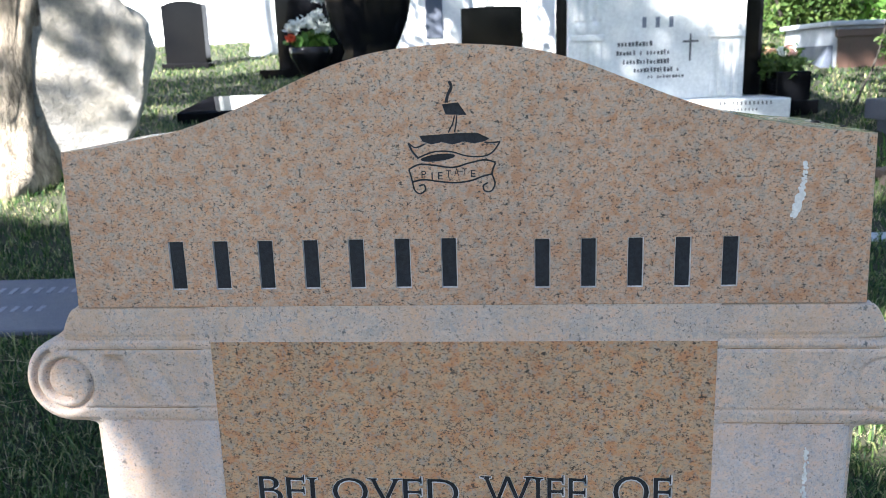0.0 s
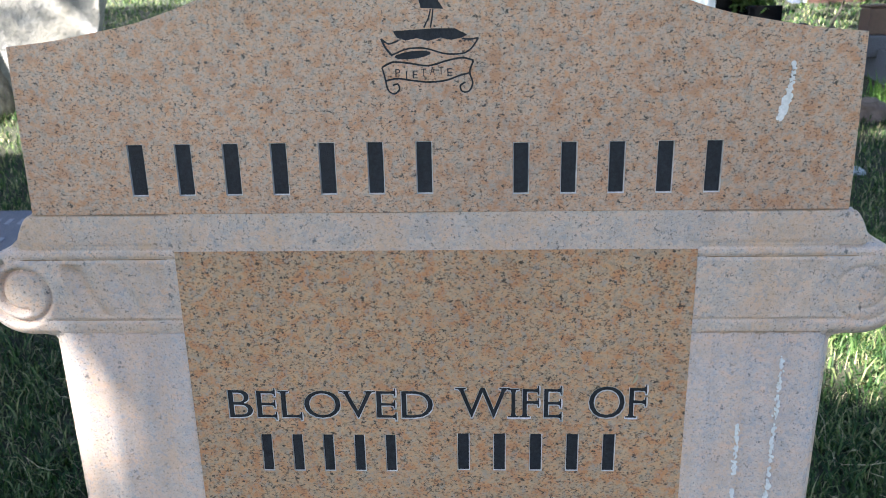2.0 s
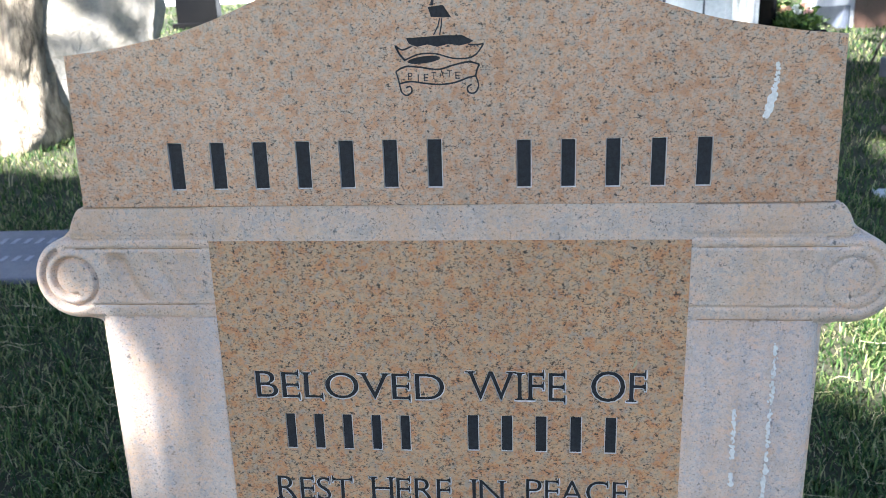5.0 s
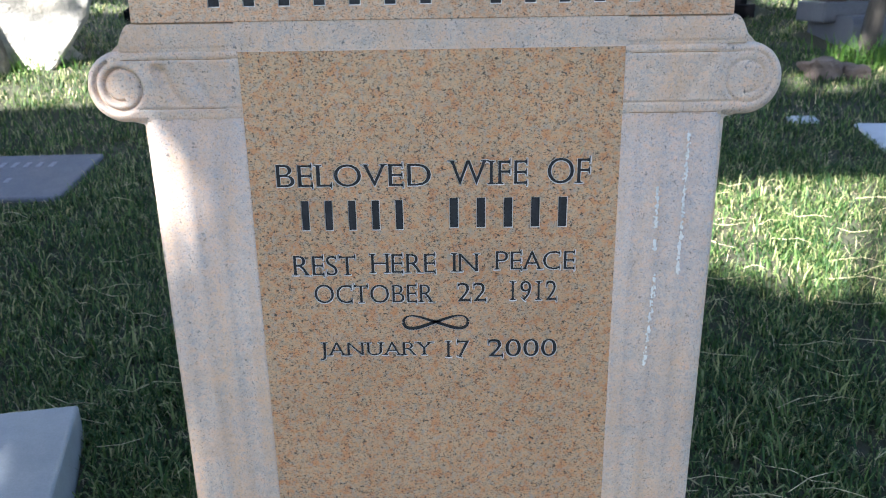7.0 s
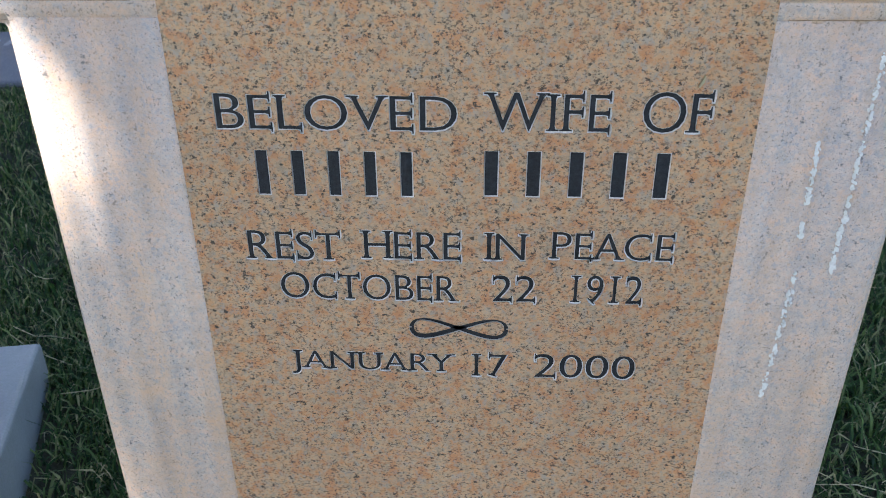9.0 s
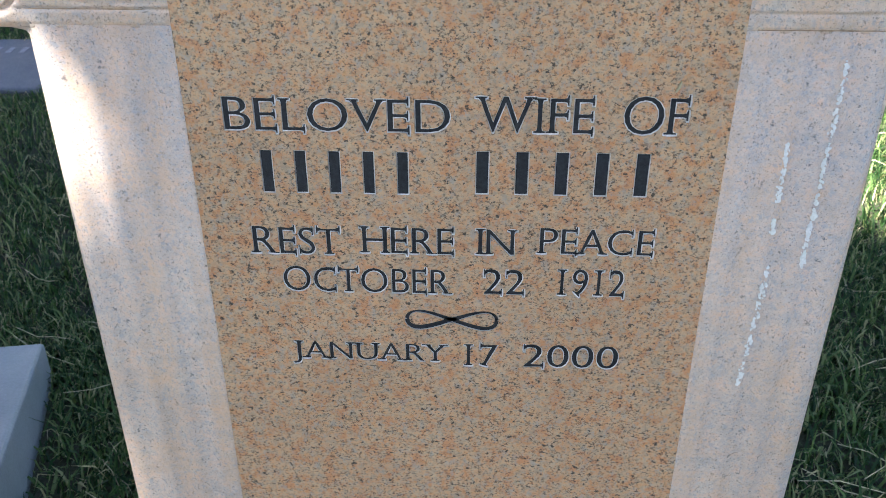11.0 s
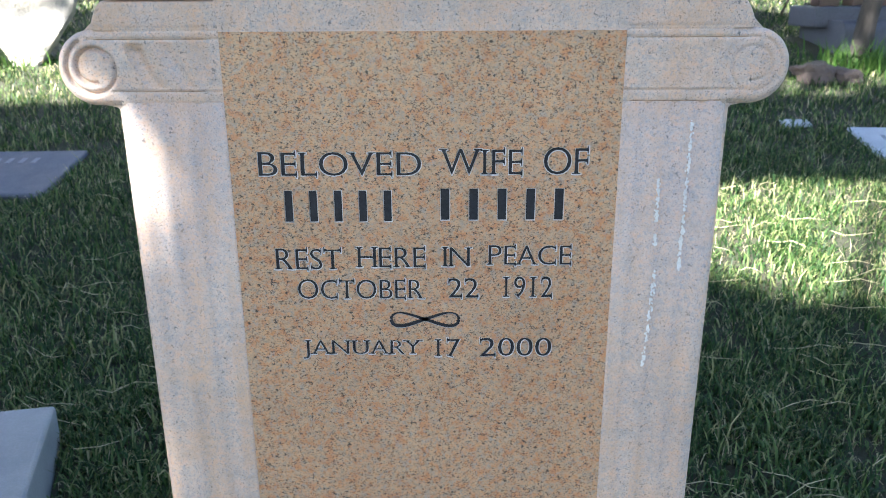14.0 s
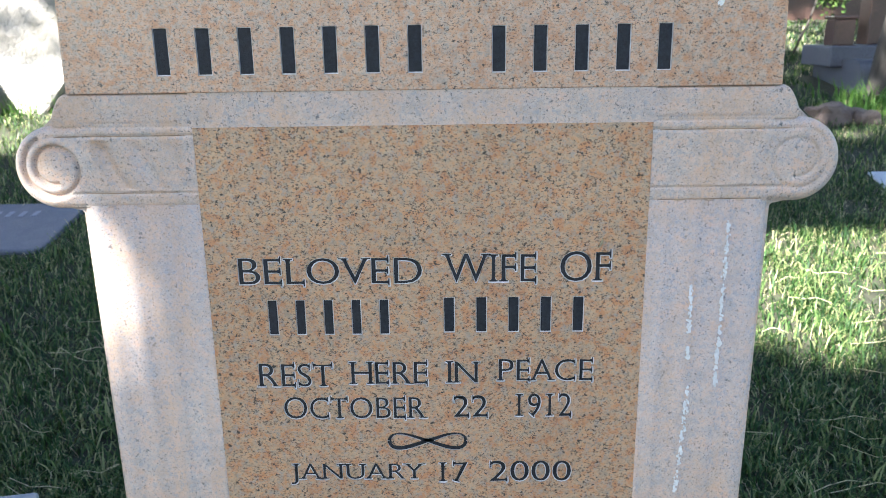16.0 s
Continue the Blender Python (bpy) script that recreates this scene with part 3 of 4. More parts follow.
def bare_rim(fig, y, parent):
    """The bare pale stone that shows round the paint of a line, wider below to imitate sky-lit cut walls."""
    for piece in islands(fig):
        v, f = solid(piece, y, y + 0.0006)
        link_mesh("cut_rim", v, f, BARE_CUT, parent, "pale bare stone rim of a cut letter, widened where skylight would catch")


def paint_each(fig, y, name, text, parent):
    """The dark paint in each cut as a piece of its own."""
    for i, piece in enumerate(islands(fig)):
        paint(piece, y, name, "dark engraved letter " + text[i] if i < len(text) else "", parent)


cuts = []
for name, label, words in LINES:
    fig = joined(*[word(w, a, b, c, d, 1.03 if w.isalpha() else 1.0) for w, a, b, c, d in words])
    wide = bolder(fig, 0.0010)
    cuts.append(wide)
    # rim shifted down and right, standing in for light on the lower walls
    bare_rim(moved(wide, 1, 1, 0.0002, -0.0003), 0.0021, panel)
    paint_each(moved(fig, 1, 1, -0.0001, 0.0003), 0.0015, "engraved_letter", "".join(w[0] for w in words), panel)
fig = joined(bars(-0.198, -0.034, 0.945, 0.987, 5), bars(0.007, 0.195, 0.947, 0.989, 5))
cuts.append(bolder(fig, 0.0010))
bare_rim(moved(bolder(fig, 0.0009), 1, 1, 0.0002, -0.0003), 0.0021, panel)
paint_each(moved(fig, 1, 1, -0.0001, 0.0003), 0.0015, "engraved_bar", "", panel)

# the looped ornament between the two dates
loop = []
for i in range(41):
    a = 2 * math.pi * i / 40
    loop.append((-0.004 + 0.047 * math.cos(a), 0.8035 + 0.0108 * math.sin(2 * a) * (0.75 + 0.25 * abs(math.cos(a)))))
wid = [0.0026 + 0.0036 * max(0.0, math.cos(2 * math.pi * i / 40 - 2.2)) + 0.0030 * max(0.0, math.cos(2 * math.pi * i / 40 - 5.3)) for i in range(41)]
fig = joined(stroke(loop[0:21], wid[0:21]), stroke(loop[20:41], wid[20:41]))
carve(panel, cuts, 0.0035, overlap=True)
carve(panel, [fig], 0.0035, overlap=True)
paint(fig, 0.0028, "loop_ornament", "dark engraved looped ornament", panel)

# upper slab: bars for the large line, and the emblem
big = joined(bars(-0.302, 0.016, 1.247, 1.295, 7), bars(0.061, 0.281, 1.246, 1.293, 5))
carve(upper, [bolder(big, 0.0010)], 0.0035)
bare_rim(moved(bolder(big, 0.0009), 1, 1, 0.0002, -0.0003), 0.0021, upper)
paint_each(moved(big, 1, 1, -0.0001, 0.0003), 0.0015, "engraved_bar", "", upper)

# emblem: a plain upright figure over a crenelled bar, a hull and a ribbon
emblem = [
    stroke(bend([(-0.0035, 1.4440), (-0.0015, 1.4385), (-0.0050, 1.4310), (-0.0065, 1.4245)]), [0.0030] * 25),
    ([(-0.0105, 1.4230), (0.0045, 1.4245), (0.0125, 1.4125), (0.0030, 1.4130), (-0.0075, 1.4135)], [(0, 4, 3, 2, 1)]),
    stroke([(0.0010, 1.4125), (-0.0010, 1.4050), (-0.0055, 1.3968)], 0.0014),
    stroke([(0.0030, 1.4125), (0.0022, 1.4050), (0.0005, 1.3968)], 0.0014),
    ([(-0.033, 1.3945), (-0.030, 1.389), (-0.022, 1.386), (-0.012, 1.388), (-0.002, 1.3855), (0.009, 1.388), (0.019, 1.386), (0.029, 1.388), (0.033, 1.3905), (0.022, 1.396), (0.004, 1.3962)], [tuple(range(11))]),
    stroke(bend([(-0.0435, 1.388), (-0.037, 1.3835), (-0.028, 1.3865)]), 0.0016),
    stroke(bend([(0.028, 1.387), (0.036, 1.3865), (0.043, 1.3875)]), 0.0016),
    stroke(bend([(-0.0435, 1.388), (-0.040, 1.380), (-0.034, 1.373)]), 0.0022),
    stroke(bend([(0.043, 1.3875), (0.036, 1.378), (0.027, 1.374), (0.012, 1.3745), (-0.004, 1.379), (-0.020, 1.379), (-0.034, 1.374)]), 0.0016),
    oval(-0.016, 1.3735, 0.0165, 0.0034, 0.10),
    stroke(bend([(-0.044, 1.363), (-0.034, 1.3675), (-0.020, 1.3665), (-0.002, 1.364), (0.014, 1.368), (0.028, 1.3705), (0.0385, 1.368)]), 0.0018),
    stroke(bend([(-0.041, 1.351), (-0.030, 1.353), (-0.016, 1.351), (-0.001, 1.3495), (0.014, 1.351), (0.026, 1.355), (0.035, 1.357)]), 0.0018),
    stroke(bend([(-0.044, 1.363), (-0.042, 1.356), (-0.041, 1.351), (-0.039, 1.343), (-0.034, 1.3395), (-0.029, 1.343), (-0.030, 1.348), (-0.035, 1.347)]), 0.0017),
    stroke(bend([(0.0385, 1.368), (0.036, 1.362), (0.035, 1.357), (0.0375, 1.348), (0.034, 1.341), (0.028, 1.341), (0.0265, 1.346), (0.031, 1.349)]), 0.0017),
]
letters = joined(*[word(c, -0.032 + i * 0.0078, -0.0275 + i * 0.0078, 1.3545 - 0.0018 * math.sin(i * 1.05), 1.3615 - 0.0018 * math.sin(i * 1.05), bold=(0.0, 0.0), feet=False) for i, c in enumerate("PIETATE") if c != "I"],
                 bar(-0.0225, -0.0214, 1.3527, 1.3597))
for fig in emblem:
    carve(upper, [fig], 0.0025, overlap=False)
for i, fig in enumerate(emblem):
    paint(fig, 0.0012 + 0.00002 * i, "emblem_piece", "dark engraved piece of an emblem", upper)
paint_each(letters, -0.0002, "motto_letter", "PIETATE", upper)


# dried white streaks and one fallen straw on the stone
def streak(pts, w, y, name="dried_streak", seed=1):
    """Many small dried flakes strung along a run."""
    rnd = random.Random(seed)
    line = bend(pts, 40)
    v, f = [], []
    for i, (x, z) in enumerate(line):
        if noise.noise(Vector((seed, i * 0.16, 0))) < -0.12:
            continue
        for _ in range(rnd.choice((1, 1, 2))):
            r = w * rnd.uniform(0.06, 0.27)
            q = oval(x + rnd.gauss(0, w * 0.2), z + rnd.uniform(-0.002, 0.002), r, r * rnd.uniform(0.8, 2.2), rnd.uniform(-0.5, 0.5), 8)
            a, b = solid(q, y - rnd.uniform(0.0004, 0.0011), y + 0.002)
            f += [tuple(k + len(v) for k in g) for g in b]
            v += a
    ob = link_mesh(name, v, f, DROPPING, stone, "dried white bird lime streak")
    tagged(ob, kind="stuff")


streak([(0.3200, 1.361), (0.3190, 1.345), (0.3185, 1.331)], 0.005, 0.0, seed=2)
streak([(0.3180, 1.333), (0.3155, 1.323), (0.3135, 1.313)], 0.0080, 0.0, seed=3)
streak([(0.3395, 1.080), (0.3405, 1.03), (0.3395, 0.98), (0.3405, 0.93)], 0.0062, -0.0002, seed=4)
streak([(0.340, 0.928), (0.3395, 0.905), (0.340, 0.876)], 0.006, -0.0002, seed=5)
streak([(0.3035, 1.001), (0.304, 0.975), (0.3045, 0.945)], 0.0050, -0.0002, seed=6)
streak([(0.305, 0.925), (0.3055, 0.912)], 0.005, -0.0002, seed=7)
streak([(0.308, 0.875), (0.3065, 0.83), (0.3045, 0.78), (0.3010, 0.733)], 0.0062, -0.0002, seed=8)
v, f = solid(stroke([(0.196, 1.049), (0.1985, 1.0535), (0.2000, 1.059)], [0.0012, 0.0026, 0.001]), -0.0015, 0.0005)
link_mesh("straw_bit", v, f, STRAW, stone, "tiny pale straw stuck to the stone")


# ---- bits lying on the headstone's top ----
def fallen_bit(x, y, r, seed):
    z = SHOULDER - 0.0005
    b = bmesh.new()
    rocky(b, (x, y, z + r * 0.45), (r, r * 0.8, r * 0.6), seed, 2, 0.4)
    tagged(part("fallen_bud", b, TWIG, None), "tiny dry brown bud lying on the granite top", "bud", "buds on the headstone")


def rocky(bm, centre, size, seed, sub=4, amp=0.25):
    r = bmesh.ops.create_icosphere(bm, subdivisions=sub, radius=1)
    for v in r["verts"]:
        d = v.co.normalized()
        k = 1 + amp * noise.noise(d * 1.5 + Vector((seed, 0, 0))) + amp * 0.35 * noise.noise(d * 4 + Vector((0, seed, 0))) + amp * 0.12 * noise.noise(d * 11)
        q = Vector([math.copysign(abs(c) ** 0.72, c) for c in d]) * k
        v.co = Vector(centre) + Vector((q.x * size[0], q.y * size[1], q.z * size[2]))


for x, y, r, seed in [(0.366, 0.11, 0.0045, 2), (0.374, 0.06, 0.0028, 5), (-0.378, 0.10, 0.0018, 7)]:
    fallen_bit(x, y, r, seed)

# ---- the graves round about ----
def flat_marker(at, w, d, h, turn, material, label, lines):
    """A flush grave marker with a sloped rim and rows of unreadable letters."""
    x, y = at
    z = ground_z(x, y)
    t = thing("grave_marker", (x, y, z), label, "grave marker", "flat markers in the lawn")
    tilt = pose(x, y, z, math.degrees(math.atan(0.142)), 0, turn)
    b = bmesh.new()
    box(b, -w / 2, w / 2, -d / 2, d / 2, -0.08, h, 0.012)
    bmesh.ops.transform(b, matrix=tilt, verts=b.verts)
    part("slab", b, material, t)
    for x0, x1, y0, y1, n in lines:
        s = (x1 - x0) / n
        for i in range(n):
            b = bmesh.new()
            box(b, x0 + (i + 0.22) * s, x0 + (i + 0.62) * s, y0, y1, h - 0.002, h + 0.002)
            bmesh.ops.transform(b, matrix=tilt, verts=b.verts)
            part("letter_bar", b, PALE_INK, t)
    return t


flat_marker((-2.32, 2.71), 1.00, 0.60, 0.03, 3, GREY_GRANITE, "blue-grey granite marker set flat in the shaded grass",
            [(-0.36, 0.33, 0.11, 0.18, 11), (-0.30, 0.20, -0.10, -0.04, 8)])
flat_marker((2.58, 3.13), 0.72, 0.50, 0.02, -6, WHITE_BASE, "pale marble marker lying flat in the grass", [(-0.25, 0.2, 0.02, 0.10, 8)])
flat_marker((2.00, 3.50), 0.16, 0.10, 0.02, -2, WHITE_BASE, "tiny pale corner stone almost hidden by grass", [])


def bevel_marker():
    x, y = -2.72, 7.25
    z = ground_z(x, y)
    t = thing("bevel_marker", (x, y, z), "low black granite marker with a mirror polished top", "grave marker")
    tilt = pose(x, y, z, 7.5)
    b = bmesh.new()
    box(b, -0.45, 0.45, -0.45, 0.45, -0.1, 0.10, 0.008)
    bmesh.ops.transform(b, matrix=tilt, verts=b.verts)
    part("block", b, DARK_GRANITE, t)
    b = bmesh.new()
    prism(b, [(-0.43, -0.43), (0.43, -0.43), (0.43, 0.43), (-0.43, 0.43)], 0.10, 0.112, "z", 0.004)
    bmesh.ops.transform(b, matrix=tilt, verts=b.verts)
    part("polished_top", b, MIRROR_BLACK, t, "mirror polished top")


bevel_marker()


def corner_plinth():
    """The pale base beside the headstone, with the foot of its round pillar."""
    z = ground_z(-1.3, 0.6)
    t = thing("pillar_monument", (-1.3, 0.45, z), "pale grey stone plinth carrying a round pillar, on the grass", "monument")
    b = bmesh.new()
    prism(b, [(-0.990, 0.796), (-1.62, 0.66), (-1.52, 0.12), (-0.815, 0.235)], z - 0.12, 0.224, "z", 0.012, 3)
    part("plinth", b, PLINTH_STONE, t)
    b = bmesh.new()
    lathe(b, (-1.345, 0.50, 0.222), [(0.20, 0), (0.205, 0.02), (0.19, 0.05), (0.165, 0.07), (0.155, 0.11), (0.15, 0.5), (0.145, 0.9), (0.16, 0.94), (0.17, 0.99), (0.05, 1.02)], 32)
    part("pillar", b, PLINTH_STONE, t, smooth=True)


corner_plinth()


def upright(name, x0, x1, y, ztop, material, label, arch=0.06, thick=0.2, base=0.1, over=0.05):
    """An upright stone with a low shaped top on a base."""
    xm, w = (x0 + x1) / 2, (x1 - x0) / 2
    z = min(ground_z(x0, y), ground_z(x1, y)) - 0.03
    t = thing(name, (xm, y, z), label, "headstone", "upright stones further up the lawn")
    pts = [(x0, z + base), (x1, z + base), (x1, ztop - arch), (xm + w * 0.8, ztop - arch)]
    pts += [(xm + w * 0.8 * math.cos(a), ztop - arch * (1 - math.sin(a)) ** 1.0) for a in [math.pi * i / 12 for i in range(1, 12)]]
    pts += [(xm - w * 0.8, ztop - arch), (x0, ztop - arch)]
    b = bmesh.new()
    prism(b, pts, y - thick / 2, y + thick / 2, bevel=0.008)
    part("tablet", b, material, t)
    b = bmesh.new()
    box(b, x0 - over, x1 + over, y - thick / 2 - 0.06, y + thick / 2 + 0.06, z - 0.1, z + base, 0.01)
    part("base", b, material, t)
    return t


upright("dark_headstone", -4.95, -4.34, 10.9, 2.47, DARK_GRANITE, "black granite headstone with a low arched top on the far lawn", 0.05)
upright("tall_headstone", -2.93, -1.75, 9.75, 2.95, DARK_GRANITE, "tall black granite headstone behind a flower vase", 0.12, 0.25, 0.12, 0.25)
upright("square_headstone", -0.56, 0.23, 10.0, 2.17, DARK_GRANITE, "square black granite headstone in front of a white wall", 0.015, 0.2, 0.12, 0.08)


def heart_stone():
    """The swelling dark stone, narrower at its foot."""
    x, y = -1.55, 8.6
    z = ground_z(x, y)
    t = thing("rounded_headstone", (x, y, z), "swelling polished dark granite headstone narrowing towards its foot", "headstone")
    b = bmesh.new()
    lathe(b, (x, y, z + 0.12), [(0.24, 0), (0.29, 0.10), (0.34, 0.22), (0.30, 0.30), (0.36, 0.42), (0.45, 0.62), (0.50, 0.85), (0.50, 1.05), (0.42, 1.25), (0.25, 1.36), (0.03, 1.40)], 32, (1, 0.35))
    part("swelling_stone", b, DARK_GRANITE, t, smooth=True)
    b = bmesh.new()
    box(b, x - 0.5, x + 0.5, y - 0.25, y + 0.25, z - 0.1, z + 0.13, 0.01)
    part("base", b, DARK_GRANITE, t)


heart_stone()


def leaf_cloud(name, centre, size, n, leaf, material, parent, seed, label="", flat=0.0):
    """Many small leaves in a loose uneven clump."""
    rnd = np.random.default_rng(seed)
    p = rnd.normal(0, 1, (n, 3))
    p /= np.linalg.norm(p, axis=1)[:, None]
    lump = 1 + 0.35 * np.sin(p[:, 0] * 5 + seed) * np.cos(p[:, 1] * 4 - seed) + 0.2 * np.sin(p[:, 2] * 9)
    p *= (rnd.random(n) ** 0.45 * lump)[:, None]
    p = p * np.array(size) + np.array(centre)
    return leaves(name, p, leaf, material, parent, rnd, label, flat)


def leaves(name, p, leaf, material, parent, rnd, label="", flat=0.0, kind=""):
    n = len(p)
    a = rnd.normal(0, 1, (n, 3))
    a[:, 2] *= 1 - flat
    a /= np.linalg.norm(a, axis=1)[:, None]
    c = rnd.normal(0, 1, (n, 3))
    c = np.cross(a, c)
    c /= np.linalg.norm(c, axis=1)[:, None]
    s = (leaf * (0.6 + 0.8 * rnd.random(n)))[:, None]
    v = np.stack([p - a * s, p + c * s * 0.45, p + a * s, p - c * s * 0.45], 1).reshape(-1, 3)
    f = np.arange(4 * n).reshape(-1, 4)
    me = bpy.data.meshes.new(name)
    me.vertices.add(4 * n)
    me.vertices.foreach_set("co", v.ravel())
    me.loops.add(4 * n)
    me.loops.foreach_set("vertex_index", f.ravel())
    me.polygons.add(n)
    me.polygons.foreach_set("loop_start", np.arange(n) * 4)
    me.update(calc_edges=True)
    me.materials.append(material)
    ob = new(name, me)
    if parent:
        ob.parent = parent
        ob.matrix_parent_inverse = parent.matrix_basis.inverted()
    return tagged(ob, label, kind=kind)


def flower_vase():
    x, y = -2.33, 9.0
    z = ground_z(x, y)
    t = thing("flower_vase", (x, y, z), "polished black vase filled with white and red flowers", "vase")
    b = bmesh.new()
    lathe(b, (x, y, z), [(0.16, -0.03), (0.16, 0.04), (0.10, 0.07), (0.20, 0.20), (0.26, 0.34), (0.27, 0.43), (0.25, 0.44), (0.23, 0.40), (0.02, 0.38)], 24)
    part("vase", b, DARK_GRANITE, t, smooth=True)
    leaf_cloud("greenery", (x, y, z + 0.50), (0.26, 0.2, 0.10), 260, 0.07, BRIGHT_LEAF, t, 3, "green wrapping and leaves")
    for k, (dx, dz, r, m) in enumerate([(-0.17, 0.68, 0.11, PETAL_WHITE), (0.02, 0.72, 0.12, PETAL_WHITE), (0.19, 0.66, 0.10, PETAL_WHITE), (0.12, 0.80, 0.08, PETAL_WHITE), (0.17, 1.0, 0.09, PETAL_WHITE), (-0.22, 0.54, 0.05, PETAL_RED)]):
        leaf_cloud("bloom", (x + dx, y - 0.12, z + dz), (r, r, r * 0.7), 120, 0.035, m, t, 20 + k, "red bloom" if m is PETAL_RED else "white bloom")


flower_vase()


def marble_monument():
    """The white marble monument with fluted sides, a cross and rows of dark letters."""
    y = 6.87
    z = ground_z(1.4, 6.6)
    t = thing("marble_monument", (1.4, y, z), "white marble monument with fluted pilasters and a dark cross", "monument")
    b = bmesh.new()
    box(b, 0.60, 2.19, y, y + 0.22, 1.085, 2.55, 0.006)
    slab = part("tablet", b, MARBLE, t)
    b = bmesh.new()
    box(b, 0.34, 2.47, 6.40, 7.25, z - 0.2, 1.085, 0.012)
    part("base", b, MARBLE, t)
    b = bmesh.new()
    box(b, 0.32, 2.49, 6.385, 7.27, 0.55, 0.90, 0.008)
    part("lower_step", b, WHITE_BASE, t, "pale grey stone step")
    for x0 in (0.63, 1.87):
        for k in range(4):
            b = bmesh.new()
            xx = x0 + 0.02 + k * 0.07
            box(b, xx, xx + 0.045, y - 0.018, y + 0.004, 1.10, 1.60, 0.008)
            part("flute", b, MARBLE, slab)
        b = bmesh.new()
        box(b, x0 - 0.01, x0 + 0.30, y - 0.03, y + 0.004, 1.62, 1.68, 0.012)
        part("capital", b, MARBLE, slab)
        for k in range(2):
            b = bmesh.new()
            lathe(b, (0, 0, 0), [(0.035, 0), (0.055, 0.012), (0.06, 0.02), (0.03, 0.03)], 16)
            bmesh.ops.transform(b, matrix=pose(x0 + 0.08 + k * 0.13, y, 1.735, 90), verts=b.verts)
            part("rosette", b, MARBLE, slab)
        for k in range(4):
            b = bmesh.new()
            xx = x0 + 0.02 + k * 0.07
            box(b, xx, xx + 0.045, y - 0.018, y + 0.004, 1.80, 2.40, 0.008)
            part("flute", b, MARBLE, slab)
    for piece in islands(bars(1.23, 1.59, 1.725, 1.82, 3)):
        link_mesh("letter_bar", *solid(piece, y - 0.006, y + 0.002), PALE_INK, slab)
    v, f = solid(joined(bar(1.696, 1.712, 1.42, 1.66), bar(1.635, 1.695, 1.585, 1.602), bar(1.713, 1.775, 1.585, 1.602)), y - 0.005, y + 0.002)
    link_mesh("cross", v, f, INK, slab, "thin dark cross")
    for i, (x0, x1, zz, n) in enumerate([(1.05, 1.37, 1.565, 10), (1.04, 1.53, 1.485, 16), (1.04, 1.53, 1.405, 16), (1.20, 1.62, 1.33, 14), (1.33, 1.66, 1.275, 12)]):
        rnd = random.Random(i)
        s = (x1 - x0) / n
        row = joined(*[bar(x0 + k * s, x0 + (k + rnd.uniform(0.4, 0.8)) * s, zz, zz + rnd.uniform(0.025, 0.045) * (0.6 if i == 4 else 1)) for k in range(n) if rnd.random() < 0.86])
        for piece in islands(row):
            link_mesh("letter_bar", *solid(piece, y - 0.004, y + 0.002), INK, slab)
    for piece in islands(joined(bars(1.86, 2.32, 1.035, 1.065, 13), bars(1.95, 2.20, 0.985, 1.005, 8))):
        link_mesh("letter_bar", *solid(piece, 6.395, 6.41), INK, t)
    b = bmesh.new()
    box(b, 0.50, 2.41, 7.10, 7.24, 1.08, 2.6, 0.01)
    part("back_slab", b, DARK_GRANITE, t, "black granite slab behind the marble")


marble_monument()


def planter():
    x, y = 2.66, 7.25
    z = ground_z(x, y)
    t = thing("planter", (x, y, z), "black granite planter box full of low flowers", "planter")
    b = bmesh.new()
    box(b, 2.44, 2.74, 6.72, 7.75, z - 0.1, z + 0.27, 0.01)
    part("box", b, DARK_GRANITE, t)
    b = bmesh.new()
    box(b, 2.40, 2.80, 6.66, 7.80, z - 0.12, z + 0.02, 0.01)
    part("foot", b, DARK_GRANITE, t)
    leaf_cloud("greenery", (x - 0.07, y, z + 0.33), (0.20, 0.5, 0.15), 1900, 0.035, LEAF, t, 8)
    for k in range(12):
        rnd = random.Random(90 + k)
        leaf_cloud("bloom", (x - 0.07 + rnd.uniform(-0.17, 0.17), y + rnd.uniform(-0.5, 0.4), z + rnd.uniform(0.40, 0.48)), (0.03, 0.03, 0.025), 24, 0.02, PETAL_PINK if k % 3 else PETAL_WHITE, t, 60 + k, "small bright bloom")


planter()


def long_tomb():
    """The long low tomb: pale end and top, brown polished front."""
    z = ground_z(3.7, 9.0) - 0.05
    t = thing("long_tomb", (4.8, 9.8, z), "long low tomb with brown polished front and pale granite end", "tomb")
    b = bmesh.new()
    box(b, 3.76, 6.2, 9.02, 10.6, z, 1.74, 0.01)
    part("pale_block", b, WHITE_BASE, t)
    b = bmesh.new()
    box(b, 3.83, 6.1, 8.985, 9.04, z - 0.1, 1.70, 0.006)
    front = part("front_panel", b, BROWN_GRANITE, t, "polished brown granite")
    b = bmesh.new()
    box(b, 3.80, 6.12, 8.965, 9.05, 1.62, 1.705, 0.008)
    part("moulding", b, BROWN_GRANITE, front)
    b = bmesh.new()
    box(b, 3.70, 6.26, 8.96, 10.66, 1.74, 1.80, 0.015)
    part("lid", b, WHITE_BASE, t)
    b = bmesh.new()
    prism(b, [(3.60, z - 0.1), (3.78, z - 0.1), (3.78, z + 0.30), (3.73, z + 0.30)], 9.0, 10.7, "y", 0.008)
    part("sloped_foot", b, GREY_GRANITE, t, "sloped grey granite foot")


long_tomb()


def raised_plot():
    """The low granite plot with a rounded front, a vase and upright pieces on it."""
    x0, x1, y0, y1 = 2.90, 5.0, 5.15, 5.95
    z = ground_z(2.7, 5.15)
    t = thing("raised_plot", (3.8, 5.8, z), "raised blue-grey granite grave plot with a rounded front edge", "grave plot")
